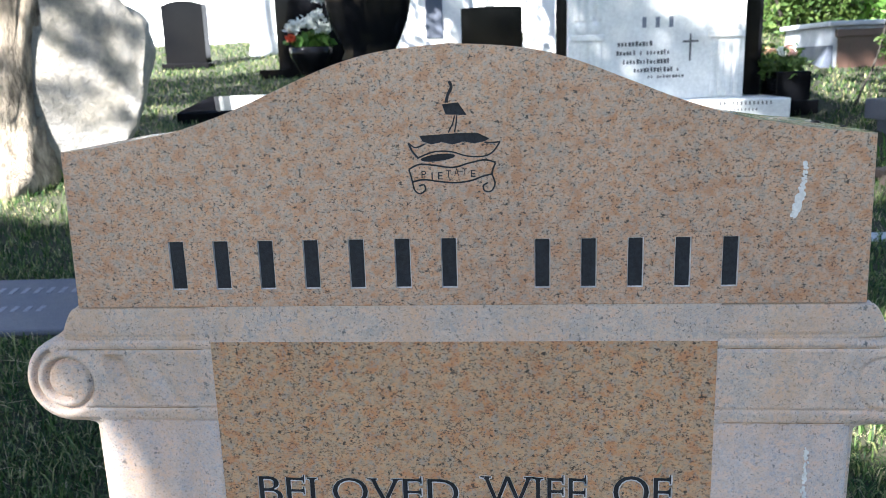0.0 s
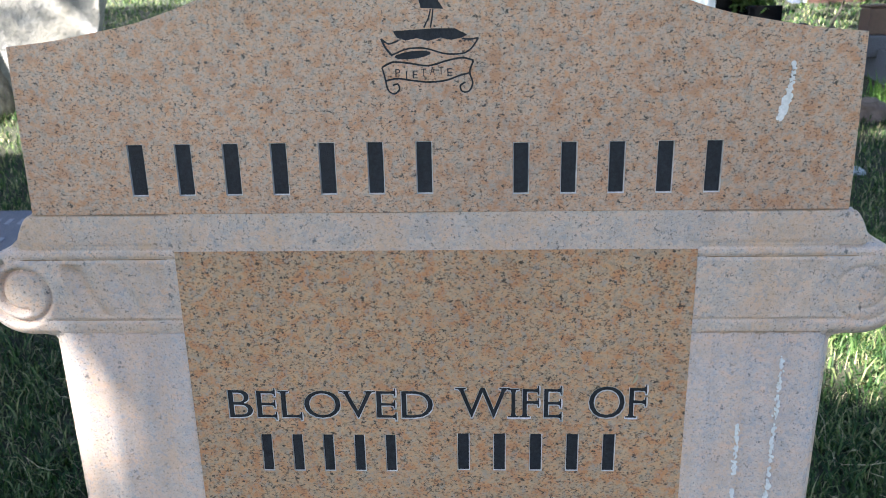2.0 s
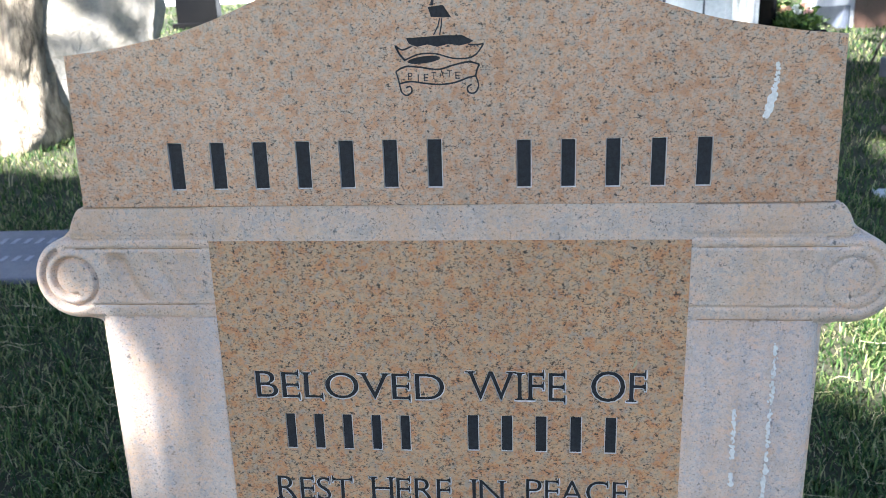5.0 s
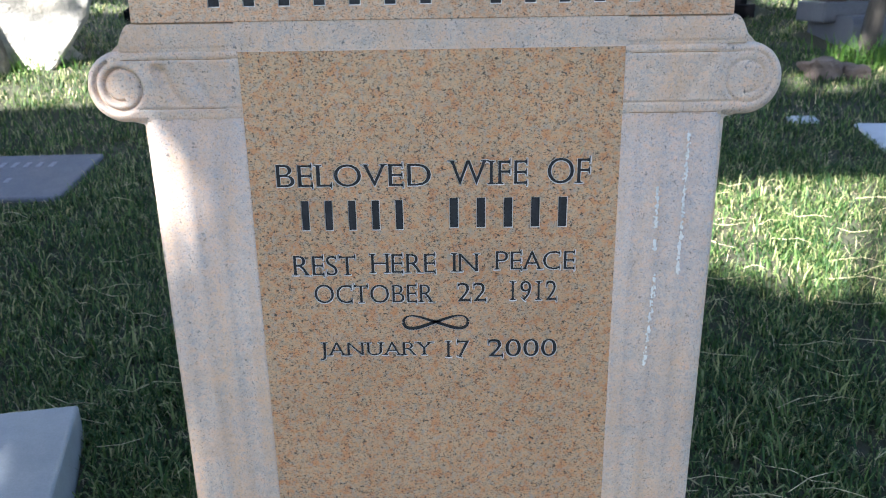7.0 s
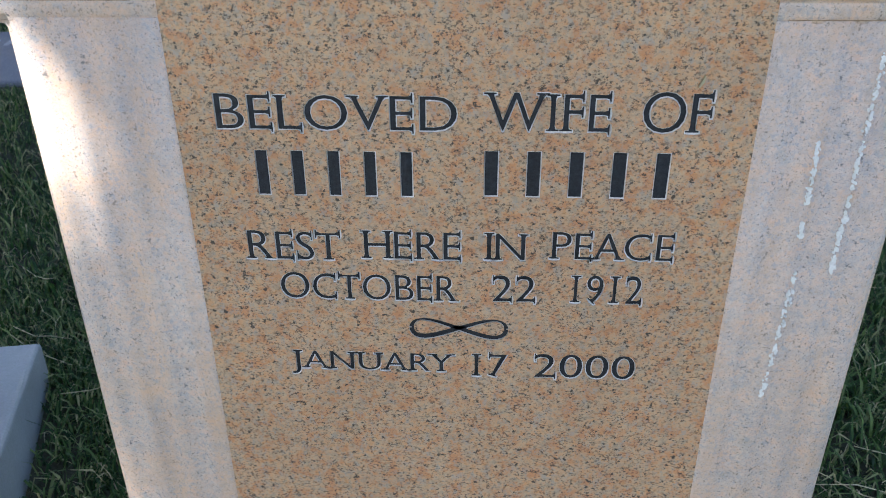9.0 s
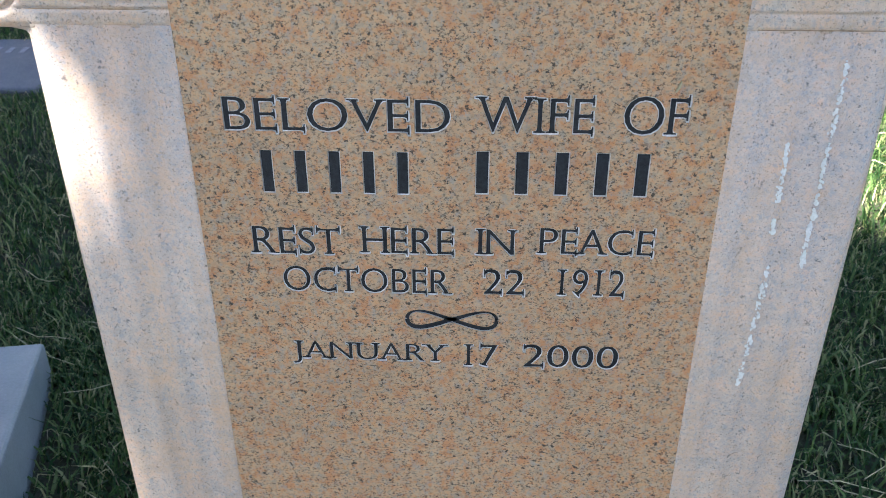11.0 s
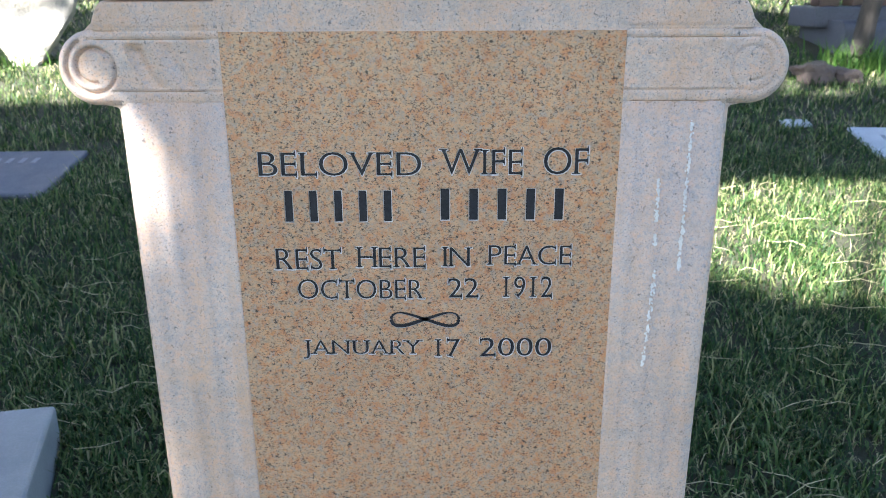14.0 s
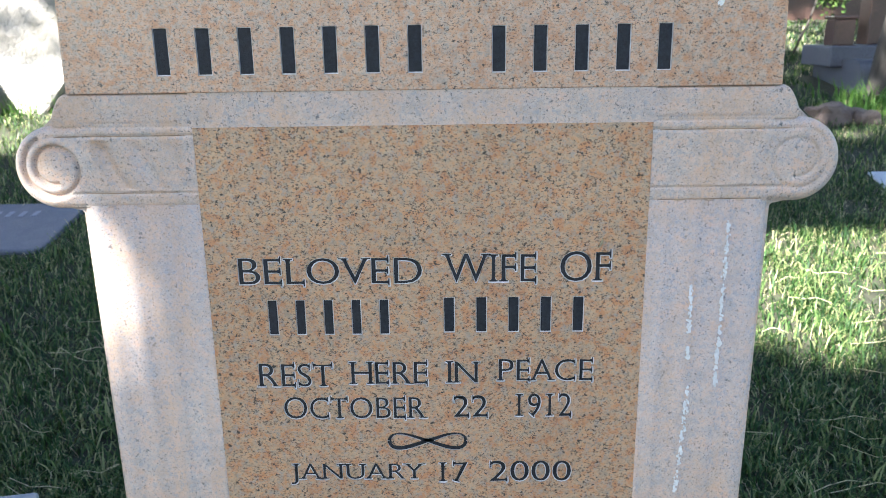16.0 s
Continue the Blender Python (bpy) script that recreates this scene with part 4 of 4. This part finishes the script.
    b = bmesh.new()
    r = 0.08
    prof = [(y1, z - 0.2), (y1, z + 0.26), (y0 + r, z + 0.26)] + [(y0 + r - r * math.sin(a), z + 0.26 - r + r * math.cos(a)) for a in [math.pi / 2 * i / 6 for i in range(1, 7)]] + [(y0, z - 0.2)]
    lo = [b.verts.new((x0 + 0.10, yy, zz)) for yy, zz in prof]
    hi = [b.verts.new((x1, yy, zz)) for yy, zz in prof]
    b.faces.new(lo)
    b.faces.new(hi[::-1])
    for i in range(len(prof)):
        k = (i + 1) % len(prof)
        b.faces.new((lo[i], hi[i], hi[k], lo[k]))
    part("kerb", b, PLOT_GRANITE, t)
    b = bmesh.new()
    box(b, x0, x1 + 0.05, 5.45, 5.98, z + 0.2, z + 0.36, 0.015)
    part("upper_step", b, PLOT_GRANITE, t)
    zt = z + 0.358
    t2 = thing("stone_vase", (3.06, 5.68, zt), "square brown granite flower vase standing on the plot", "vase")
    b = bmesh.new()
    prism(b, [(2.965, 5.57), (3.125, 5.57), (3.125, 5.73), (2.965, 5.73)], zt, zt + 0.20, "z", 0.010)
    part("body", b, BROWN_GRANITE, t2)
    b = bmesh.new()
    box(b, 2.952, 3.138, 5.557, 5.743, zt + 0.20, zt + 0.225, 0.007)
    part("rim", b, BROWN_GRANITE, t2)
    t3 = thing("plot_headstone", (3.75, 5.8, zt), "dark headstone standing on the raised plot", "headstone")
    b = bmesh.new()
    prism(b, [(3.30, zt), (4.6, zt), (4.6, zt + 0.75), (3.95, zt + 0.85), (3.30, zt + 0.75)], 5.72, 5.90, bevel=0.01)
    part("tablet", b, BROWN_GRANITE, t3)


raised_plot()


for k, (x, y, sx, sz, s) in enumerate([(2.50, 4.46, 0.14, 0.085, 3), (2.70, 4.44, 0.10, 0.065, 9)]):
    z = ground_z(x, y)
    t = thing("fieldstone", (x, y, z), "rough brown fieldstone lying by the small tree", "stone", "fieldstones by the tree")
    b = bmesh.new()
    rocky(b, (x, y, z + sz * 0.35), (sx, 0.11, sz), s, 3, 0.4)
    part("rock", b, STONE_BROWN, t)


def boulder():
    """The tall pale boulder beside the big tree: overhanging on its free side."""
    x, y = -3.05, 5.22
    z = ground_z(x, y - 0.3)
    t = thing("boulder", (x, y, z), "tall rough pale boulder monument leaning beside a tree trunk", "boulder")
    b = bmesh.new()
    pts = [(-3.45, 0.50), (-3.08, 0.60), (-2.92, 0.74), (-2.67, 1.07), (-2.54, 1.42), (-2.49, 1.70), (-2.51, 1.80), (-2.60, 1.88), (-2.77, 1.98), (-2.95, 2.15), (-3.2, 2.3), (-3.5, 2.2)]
    prism(b, pts, y - 0.32, y + 0.35, bevel=0.06, seg=3)
    bmesh.ops.triangulate(b, faces=b.faces)
    bmesh.ops.subdivide_edges(b, edges=b.edges, cuts=5, use_grid_fill=True)
    for v in b.verts:
        n = noise.noise(v.co * 1.7) * 0.10 + noise.noise(v.co * 5) * 0.05 + noise.noise(v.co * 14) * 0.012
        v.co += Vector((n * 0.5 - 0.5 * (v.co.y - y + 0.32), n, n * 0.4))
    part("rock", b, BOULDER, t, smooth=True)


boulder()


# ---- the white building behind ----
def white_hall():
    z = ground_z(-3, 13.6) - 0.1
    t = thing("white_hall", (-3, 15, z), "long white plastered hall with flat pilasters behind the graves", "building")
    b = bmesh.new()
    box(b, -13, 1.4, 14.0, 20.0, z - 0.3, 7.0, 0.02)
    part("wall", b, PLASTER, t)
    b = bmesh.new()
    box(b, -13.1, 1.5, 13.72, 14.05, z - 0.3, z + 0.22, 0.02)
    part("plinth", b, PLASTER, t)
    for k in range(11):
        b = bmesh.new()
        x = -12.4 + k * 1.27
        box(b, x, x + 0.62, 13.80, 14.05, z + 0.2, 6.4, 0.02)
        part("pilaster", b, PLASTER, t)
    b = bmesh.new()
    box(b, -13.3, 1.7, 13.6, 20.2, 6.4, 6.8, 0.03)
    part("cornice", b, PLASTER, t)
    b = bmesh.new()
    box(b, -13.2, 1.6, 13.7, 20.1, 6.8, 7.05, 0.03)
    part("roof", b, GREY_GRANITE, t)


white_hall()


def veined_monument():
    y = 11.2
    z = ground_z(-1, y)
    t = thing("veined_monument", (-1.0, y, z), "bright white veined marble monument with a recessed panel", "monument")
    b = bmesh.new()
    box(b, -1.60, -0.45, y, y + 0.3, z - 0.1, 3.4, 0.015)
    body = part("block", b, MARBLE, t)
    b = bmesh.new()
    box(b, -1.15, -0.90, y - 0.02, y + 0.01, z + 0.25, 3.1, 0.008)
    part("panel", b, GREY_GRANITE, body, "grey veined panel")


veined_monument()


def white_pier():
    y = 11.0
    z = ground_z(0.5, y)
    t = thing("white_pier", (0.55, y, z), "square white pier with a dark granite edge strip", "pier")
    b = bmesh.new()
    box(b, 0.27, 0.80, y, y + 0.5, z - 0.1, 3.6, 0.02)
    part("shaft", b, PLASTER, t)
    b = bmesh.new()
    box(b, 0.20, 0.87, y - 0.07, y + 0.57, z - 0.12, z + 0.15, 0.02)
    part("foot", b, PLASTER, t)


white_pier()


def flared_pillar():
    x, y = -3.83, 12.0
    z = ground_z(x, y)
    t = thing("flared_pillar", (x, y, z), "pale stone pillar with a flared foot on the far lawn", "pillar")
    b = bmesh.new()
    lathe(b, (x, y, z - 0.05), [(0.22, 0), (0.24, 0.08), (0.22, 0.18), (0.185, 0.32), (0.165, 0.55), (0.155, 1.2), (0.15, 2.0), (0.16, 2.05), (0.03, 2.1)], 20)
    part("shaft", b, WHITE_BASE, t, smooth=True)


flared_pillar()


# ---- trees ----
def limb(bm, a, d, length, r, seed, n=6, bow=0.25):
    rnd = random.Random(seed)
    p, pts, rad = Vector(a), [], []
    d = Vector(d).normalized()
    for i in range(n + 1):
        pts.append(p.copy())
        rad.append(r * (1 - 0.75 * i / n))
        d = (d + Vector((rnd.uniform(-bow, bow), rnd.uniform(-bow, bow), rnd.uniform(-bow, bow) * 0.6))).normalized()
        p = p + d * length / n
    tube(bm, pts, rad, 8)
    return pts


def old_tree():
    """The broad trunk beside the boulder, with ridged bark and roots; its crown is far above."""
    x, y = -3.77, 5.2
    z = ground_z(x, y)
    t = thing("old_tree", (x, y, z), "broad old tree with pale ridged bark and spreading roots", "tree")
    b = bmesh.new()
    seg, rings = 72, 46
    prev = None
    for j in range(rings + 1):
        h = -0.15 + 5.2 * (j / rings) ** 1.3
        ring = []
        for i in range(seg):
            a = 2 * math.pi * i / seg
            flare = 0.22 * math.exp(-max(h, 0) / 0.22) * (1 + 0.7 * math.sin(a * 5 + 1.0))
            ridge = 0.055 * noise.noise(Vector((math.cos(a) * 5, math.sin(a) * 5, h * 0.9))) + 0.045 * noise.noise(Vector((math.cos(a) * 11, math.sin(a) * 11, h * 1.6)))
            ridge += 0.010 * noise.noise(Vector((math.cos(a) * 30, math.sin(a) * 30, h * 5)))
            r = 0.50 - 0.035 * h + flare + ridge * 1.6
            ring.append(b.verts.new((x + 0.17 * h + r * math.cos(a), y + 0.03 * h + r * math.sin(a), z + h)))
        if prev:
            for i in range(seg):
                b.faces.new((prev[i], prev[(i + 1) % seg], ring[(i + 1) % seg], ring[i]))
        prev = ring
    part("trunk", b, BARK, t, smooth=True)
    top = Vector((x + 0.83, y + 0.15, z + 4.9))
    tips = []
    for k in range(7):
        b = bmesh.new()
        a = math.pi * (0.5 + k / 6)
        tips += limb(b, top, (math.cos(a), math.sin(a), 0.55), 3.4, 0.17, k)[2:]
        part("limb", b, BARK, t)
    rnd = np.random.default_rng(5)
    p = []
    for q in tips:
        for _ in range(3):
            c = np.array(q) + rnd.normal(0, 0.45, 3) * np.array((1, 1, 0.5))
            p.append(c + rnd.normal(0, 0.22, (70, 3)))
    leaves("crown", np.concatenate(p), 0.07, LEAF, t, rnd, kind="stuff")


old_tree()


# gaps between the crowns, as seen from the sun: middle and half-widths on the lawn, and how leafy they stay
GAPS = [(1.78, 2.03, 1.0, 0.62, 0.0), (2.12, 1.56, 0.68, 0.46, 0.0), (2.7, 2.75, 0.7, 0.3, 0.7), (-2.35, 5.6, 0.75, 0.9, 0.33), (-3.3, 5.45, 0.75, 0.85, 0.24), (-2.65, 4.55, 1.35, 0.6, 0.0), (-2.1, 5.1, 0.45, 0.4, 0.05), (-1.9, 6.3, 0.55, 0.2, 0.08), (-3.2, 7.5, 1.2, 0.30, 0.1),
        (-1.14, 0.48, 0.28, 0.2, 0.0), (1.9, 4.15, 0.8, 0.13, 0.55), (1.8, 5.2, 0.6, 0.12, 0.5), (3.7, 7.8, 0.9, 0.95, 0.05), (3.6, 8.6, 1.2, 0.6, 0.1),
        (-3.4, 8.6, 1.3, 0.12, 0.3), (-2.6, 9.2, 1.3, 0.12, 0.3)]
GAPS += [(0.15 * k - 0.50, 0.18 * k + 0.02, 0.19, 0.15, 0.24) for k in range(6)] + [(0.35, 0.97, 0.13, 0.10, 0.18)]      # the headstone's sunward edge


def leafiness(x, y):
    wob = 0.5 * noise.noise(Vector((x * 2.0, y * 2.0, 3)))
    return min([k for cx, cy, rx, ry, k in GAPS if ((x - cx) / rx) ** 2 + ((y - cy) / ry) ** 2 + wob < 1] + [1.0])


def shade_tree(x, y, wide, seed, n, label):
    """An unseen tree added so that its crown shades the graves; it stands outside the view, to the sun's side."""
    z = ground_z(x, y)
    t = thing("shade_tree", (x, y, z), label, "tree", "tall trees that shade the graves")
    b = bmesh.new()
    tube(b, [(x, y, z - 0.2), (x, y, z + 0.4), (x + 0.05, y, z + 2.5), (x + 0.1, y + 0.1, z + 6.8)], [0.55, 0.40, 0.34, 0.24], 14, 0.2)
    part("trunk", b, BARK, t)
    rnd = np.random.default_rng(seed)
    for k in range(9):
        b = bmesh.new()
        a = 2 * math.pi * k / 9
        limb(b, (x + 0.1, y + 0.1, z + 6.6), (math.cos(a) * 1.1, math.sin(a) * 1.1, 0.9), 4.6, 0.11, 40 + k)
        part("limb", b, BARK, t)
    p = []
    for _ in range(n):
        gx, gy = rnd.uniform(wide[0], wide[1]), rnd.uniform(wide[2], wide[3])
        u, w = (2 * gx - wide[0] - wide[1]) / (wide[1] - wide[0]), (2 * gy - wide[2] - wide[3]) / (wide[3] - wide[2])
        if abs(u) ** 3 + abs(w) ** 3 > 1 + 0.45 * noise.noise(Vector((gx * 0.9, gy * 0.9, seed))):
            continue
        s = rnd.uniform(13.0, 15.5)
        c = np.array((gx, gy, ground_z(gx, gy))) + np.array(SUN) * s
        spray = c + rnd.normal(0, 0.11, (24, 3))
        foot = spray - np.array(SUN) * s
        p.append(spray[[rnd.random() < leafiness(q[0] + (q[2] - ground_z(q[0], q[1])) * 0.7, q[1] + (q[2] - ground_z(q[0], q[1])) * 0.85) for q in foot]])
    leaves("crown", np.concatenate(p), 0.105, LEAF, t, rnd, kind="stuff")


shade_tree(-9.0, -9.5, (-7.5, 7.0, -7.5, 3.9), 11, 5200, "large leafy tree added out of view to shade the graves")
shade_tree(-6.0, -8.8, (-3.8, 2.9, -1.1, 3.7), 12, 950, "leafy tree with a dense crown, added out of view for shade")
shade_tree(-4.0, -2.0, (-6.0, 6.0, 3.0, 10.4), 13, 2300, "large leafy tree added out of view to shade the far lawn")


def small_tree():
    x, y = 3.0, 4.88
    z = ground_z(x, y)
    t = thing("small_tree", (x, y, z), "slim young tree with a dark trunk beside the raised plot", "tree")
    b = bmesh.new()
    tube(b, [(x - 0.01, y, z - 0.1), (x, y, z + 0.05), (x + 0.02, y, z + 0.3), (x + 0.07, y, z + 0.7), (x + 0.16, y + 0.05, z + 1.4), (x + 0.26, y + 0.1, z + 2.6)], [0.11, 0.075, 0.065, 0.06, 0.055, 0.035], 14, 0.25)
    part("trunk", b, TWIG, t, smooth=True)
    b = bmesh.new()
    for k in range(6):
        limb(b, (x + 0.22, y + 0.08, z + 2.3), (math.cos(k * 1.05 + 0.3), math.sin(k * 1.05 + 0.3), 0.7), 1.9, 0.028, 60 + k)
    part("limbs", b, TWIG, t)
    # crown out of view, spread wide to hold sky light off the lawn
    leaf_cloud("crown", (x + 0.7, y + 0.1, z + 3.4), (1.9, 1.9, 0.8), 9000, 0.07, LEAF, t, 31)


small_tree()


def sapling():
    x, y = 3.15, 6.8
    z = ground_z(x, y)
    t = thing("sapling", (x, y, z), "thin leaning sapling with sparse leaves on the lawn", "sapling")
    b = bmesh.new()
    pts = [(x, y, z - 0.05), (x + 0.06, y, z + 0.14), (x + 0.13, y, z + 0.30), (x + 0.20, y, z + 0.55), (x + 0.24, y, z + 0.9)]
    tube(b, pts, [0.012, 0.011, 0.010, 0.008, 0.005], 6)
    part("stem", b, TWIG, t)
    leaf_cloud("foliage", (x + 0.32, y, z + 0.56), (0.15, 0.15, 0.22), 420, 0.026, LEAF, t, 17)


sapling()


def backdrop_tree(x, y, h, r, seed):
    z = ground_z(x, y)
    t = thing("background_tree", (x, y, z), "dense leafy tree beyond the lawn", "tree", "trees beyond the lawn")
    b = bmesh.new()
    tube(b, [(x, y, z - 0.1), (x, y, z + h * 0.3), (x + 0.1, y, z + h * 0.6)], [0.22, 0.16, 0.1], 10)
    part("trunk", b, TWIG, t)
    rnd = np.random.default_rng(seed)
    p = []
    for _ in range(46):
        c = rnd.normal(0, 1, 3)
        c = c / np.linalg.norm(c) * rnd.random() ** 0.4 * np.array((r, r, h * 0.5)) + np.array((x, y, z + h * 0.48))
        p.append(c + rnd.normal(0, 0.32, (110, 3)))
    leaves("crown", np.concatenate(p), 0.09, LEAF, t, rnd, kind="stuff")


def hedge():
    """The tall sunlit hedge that closes the lawn, with dark gaps between its sprays."""
    t = thing("hedge", (9.0, 13.2, ground_z(9.0, 13.2)), "tall dense sunlit hedge closing the far lawn", "hedge")
    rnd = np.random.default_rng(52)
    p = []
    for _ in range(620):
        x, z = rnd.uniform(1.9, 15.0), 1.75 + 3.9 * rnd.random() ** 1.5
        p.append(np.array((x, 13.2 + 0.3 * math.sin(x * 1.7) + rnd.normal(0, 0.22), z)) + rnd.normal(0, 0.2, (48, 3)))
    # the lighter leaf tones carry part of the hedge's sunlit look
    leaves("foliage", np.concatenate(p), 0.065, BRIGHT_LEAF, t, rnd, kind="stuff")
    for k in range(9):
        b = bmesh.new()
        x = 2.2 + 1.75 * k
        tube(b, [(x, 13.4, 1.7), (x + 0.1, 13.4, 3.0), (x - 0.05, 13.5, 5.2)], [0.14, 0.11, 0.06], 8)
        part("stem", b, TWIG, t)
    # dark board behind the leaves, in place of the hedge's inner shade
    b = bmesh.new()
    box(b, 1.8, 15.2, 13.7, 13.9, 1.6, 5.4, 0.05)
    part("dark_backing", b, TWIG, t, "dark backing board standing in for the shade inside the hedge")


hedge()


def shrub(x, y, size, n, seed):
    z = ground_z(x, y)
    t = thing("shrub", (x, y, z), "dark dense shrub standing in for shaded trees by the long tomb", "shrub", "shrubs by the tomb")
    b = bmesh.new()
    for k in range(5):
        limb(b, (x, y, z - 0.05), (0.5 * math.cos(k * 1.3), 0.5 * math.sin(k * 1.3), 1.0), size[2] * 1.4, 0.03, 80 + k)
    part("stems", b, TWIG, t)
    leaf_cloud("foliage", (x, y, z + size[2] * 0.75), size, n, 0.055, LEAF, t, seed)


# added low growth, in place of dark trees and shaded lawn behind the tomb
shrub(4.35, 12.3, (0.55, 0.5, 1.1), 2600, 41)
shrub(5.1, 12.6, (0.45, 0.4, 0.9), 1800, 43)
for x, y, h, r, s in [(3.4, 15.8, 4.5, 1.6, 2), (7.8, 16.0, 4.6, 1.9, 4), (10.2, 16.2, 4.4, 1.9, 5), (6.8, 17.5, 6.0, 2.6, 7)]:
    backdrop_tree(x, y, h, r, s)
# unseen trees behind and beside the walker, added to darken reflections and sky light
for x, y, h, r, s in [(-15.0, -10.0, 7.0, 3.0, 12), (-4.0, -15.0, 7.5, 3.2, 14), (1.5, -11.5, 7.0, 3.2, 16), (7.0, -10.0, 7.5, 3.2, 18), (11.0, -4.0, 7.0, 3.0, 20), (11.5, 4.0, 6.5, 2.6, 22)]:
    backdrop_tree(x, y, h, r, s)


# ---- grass ----
def blades(name, spots, length, width, lean, material, seed, label, near=True):
    """Tapered bent blades standing at the given spots."""
    rnd = np.random.default_rng(seed)
    n = len(spots)
    base = np.array([(x, y, ground_z(x, y) - 0.004) for x, y in spots])
    a = rnd.uniform(0, 2 * math.pi, n)
    out = np.stack([np.cos(a), np.sin(a), np.zeros(n)], 1)
    side = np.stack([-np.sin(a), np.cos(a), np.zeros(n)], 1)
    ln = (length * (0.45 + 0.9 * rnd.random(n)))[:, None]
    le = (lean * (0.3 + 1.2 * rnd.random(n)))[:, None]
    w = (width * (0.6 + 0.8 * rnd.random(n)))[:, None]
    up = np.array((0, 0, 1.0))
    mid = base + ln * 0.55 * (up * np.cos(le * 0.5) + out * np.sin(le * 0.5))
    tip = mid + ln * 0.5 * (up * np.cos(le * 1.5) + out * np.sin(le * 1.5))
    v = np.stack([base - side * w, base + side * w, mid + side * w * 0.8, mid - side * w * 0.8, tip], 1).reshape(-1, 3)
    k = np.arange(n)[:, None] * 5
    loops = np.concatenate([k + np.array([[0, 1, 2, 3]]), k + np.array([[3, 2, 4]])], 1)
    me = bpy.data.meshes.new(name)
    me.vertices.add(5 * n)
    me.vertices.foreach_set("co", v.ravel())
    me.loops.add(7 * n)
    me.loops.foreach_set("vertex_index", loops.ravel())
    me.polygons.add(2 * n)
    me.polygons.foreach_set("loop_start", (np.arange(n)[:, None] * 7 + np.array([[0, 4]])).ravel())
    me.update(calc_edges=True)
    me.materials.append(material)
    return tagged(new(name, me), label, "grass", kind="stuff")


SOLID = [(-0.40, 0.40, -0.02, 0.22), (-2.86, -1.80, 2.38, 3.02), (2.22, 2.95, 2.88, 3.40), (-3.20, -2.25, 6.78, 7.72), (0.3, 2.5, 6.4, 7.3), (2.4, 3.0, 6.66, 7.8), (3.6, 6.3, 8.9, 10.7), (2.8, 5.0, 5.15, 5.95)]


def free(x, y):
    if any(a < x < b and c < y < d for a, b, c, d in SOLID):
        return False
    if -1.6 < x < -0.82 and 0.15 < y < 0.80 and x < -0.815 - 0.31 * (y - 0.235):
        return False
    return True


def spots(n, y0, y1, seed, spread=0.72, clump=0.0):
    rnd = random.Random(seed)
    out = []
    while len(out) < n:
        y = rnd.uniform(y0, y1)
        w = spread * (y + 1.35)
        x = rnd.uniform(-w, w)
        if clump and noise.noise(Vector((x * 4.0, y * 4.0, seed))) < rnd.uniform(-clump, clump) and rnd.random() < 0.8:
            continue
        if free(x, y):
            out.append((x, y))
    return out


blades("lawn_grass", spots(110000, 0.05, 3.2, 1, 0.84, clump=0.35), 0.055, 0.0022, 1.15, GRASS, 1, "short green lawn grass with bent blades")
blades("tall_grass", spots(18000, 0.05, 3.4, 2, 0.84, clump=0.3), 0.085, 0.0032, 1.4, GRASS, 2, "longer green grass tufts in the lawn")
blades("middle_grass", spots(52000, 3.2, 7.0, 3, clump=0.6), 0.06, 0.0034, 0.8, GRASS, 3, "green lawn grass further up the slope")
blades("far_grass", spots(42000, 7.0, 14.0, 4, 0.66), 0.06, 0.007, 0.8, GRASS, 4, "green lawn grass on the far slope")
blades("dry_grass", spots(8000, 0.05, 3.6, 5, clump=0.4), 0.07, 0.0010, 1.45, STRAW, 5, "dry straw lying among the green grass")
blades("dry_far_grass", spots(4200, 3.4, 8.0, 6, clump=0.3), 0.09, 0.0022, 1.4, STRAW, 6, "dry straw in the lawn further up")


def outer_spots(n, seed):
    """The lawn to the sides of the graves and behind the walker."""
    rnd = random.Random(seed)
    out = []
    while len(out) < n:
        x, y = rnd.uniform(-8, 8), rnd.uniform(-7, 13)
        if (y < 0.05 or abs(x) > 0.66 * (y + 1.35)) and free(x, y) and math.hypot(x + 3.9, y - 5.2) > 0.5:
            out.append((x, y))
    return out


blades("outer_grass", outer_spots(60000, 21), 0.065, 0.006, 0.85, GRASS, 21, "green lawn grass around the graves")
rnd_t = random.Random(77)
blades("tree_tuft", [(3.0 + rnd_t.gauss(0, 0.17), 4.78 + rnd_t.gauss(0, 0.12)) for _ in range(420)], 0.20, 0.005, 0.8, BRIGHT_LEAF, 8, "bright tall grass tuft round the young tree")
blades("boulder_tuft", [(-3.28 + rnd_t.gauss(0, 0.16), 4.93 + rnd_t.gauss(0, 0.08)) for _ in range(260)], 0.15, 0.004, 0.7, BRIGHT_LEAF, 9, "bright grass tuft between boulder and trunk")


def fallen_stems():
    """Long dry stems that lie across the grass."""
    rnd = random.Random(12)
    for k in range(90):
        y = rnd.uniform(0.25, 2.6)
        x = rnd.choice((-1, 1)) * rnd.uniform(0.5, 0.62 * (y + 1.2))
        if not free(x, y):
            continue
        a, l = rnd.uniform(-0.7, 0.7), rnd.uniform(0.04, 0.14)
        b = bmesh.new()
        pts = [(x + s * l * math.cos(a), y + s * l * math.sin(a), ground_z(x, y) + 0.036 + 0.01 * math.sin(s * 3 + k)) for s in (-1, -0.3, 0.3, 1)]
        tube(b, pts, [0.0009, 0.0011, 0.0010, 0.0005], 5)
        ob = part("dry_stem", b, STRAW, None)
        tagged(ob, "thin dry straw stem lying on the grass", "straw", "dry stems on the grass")


fallen_stems()
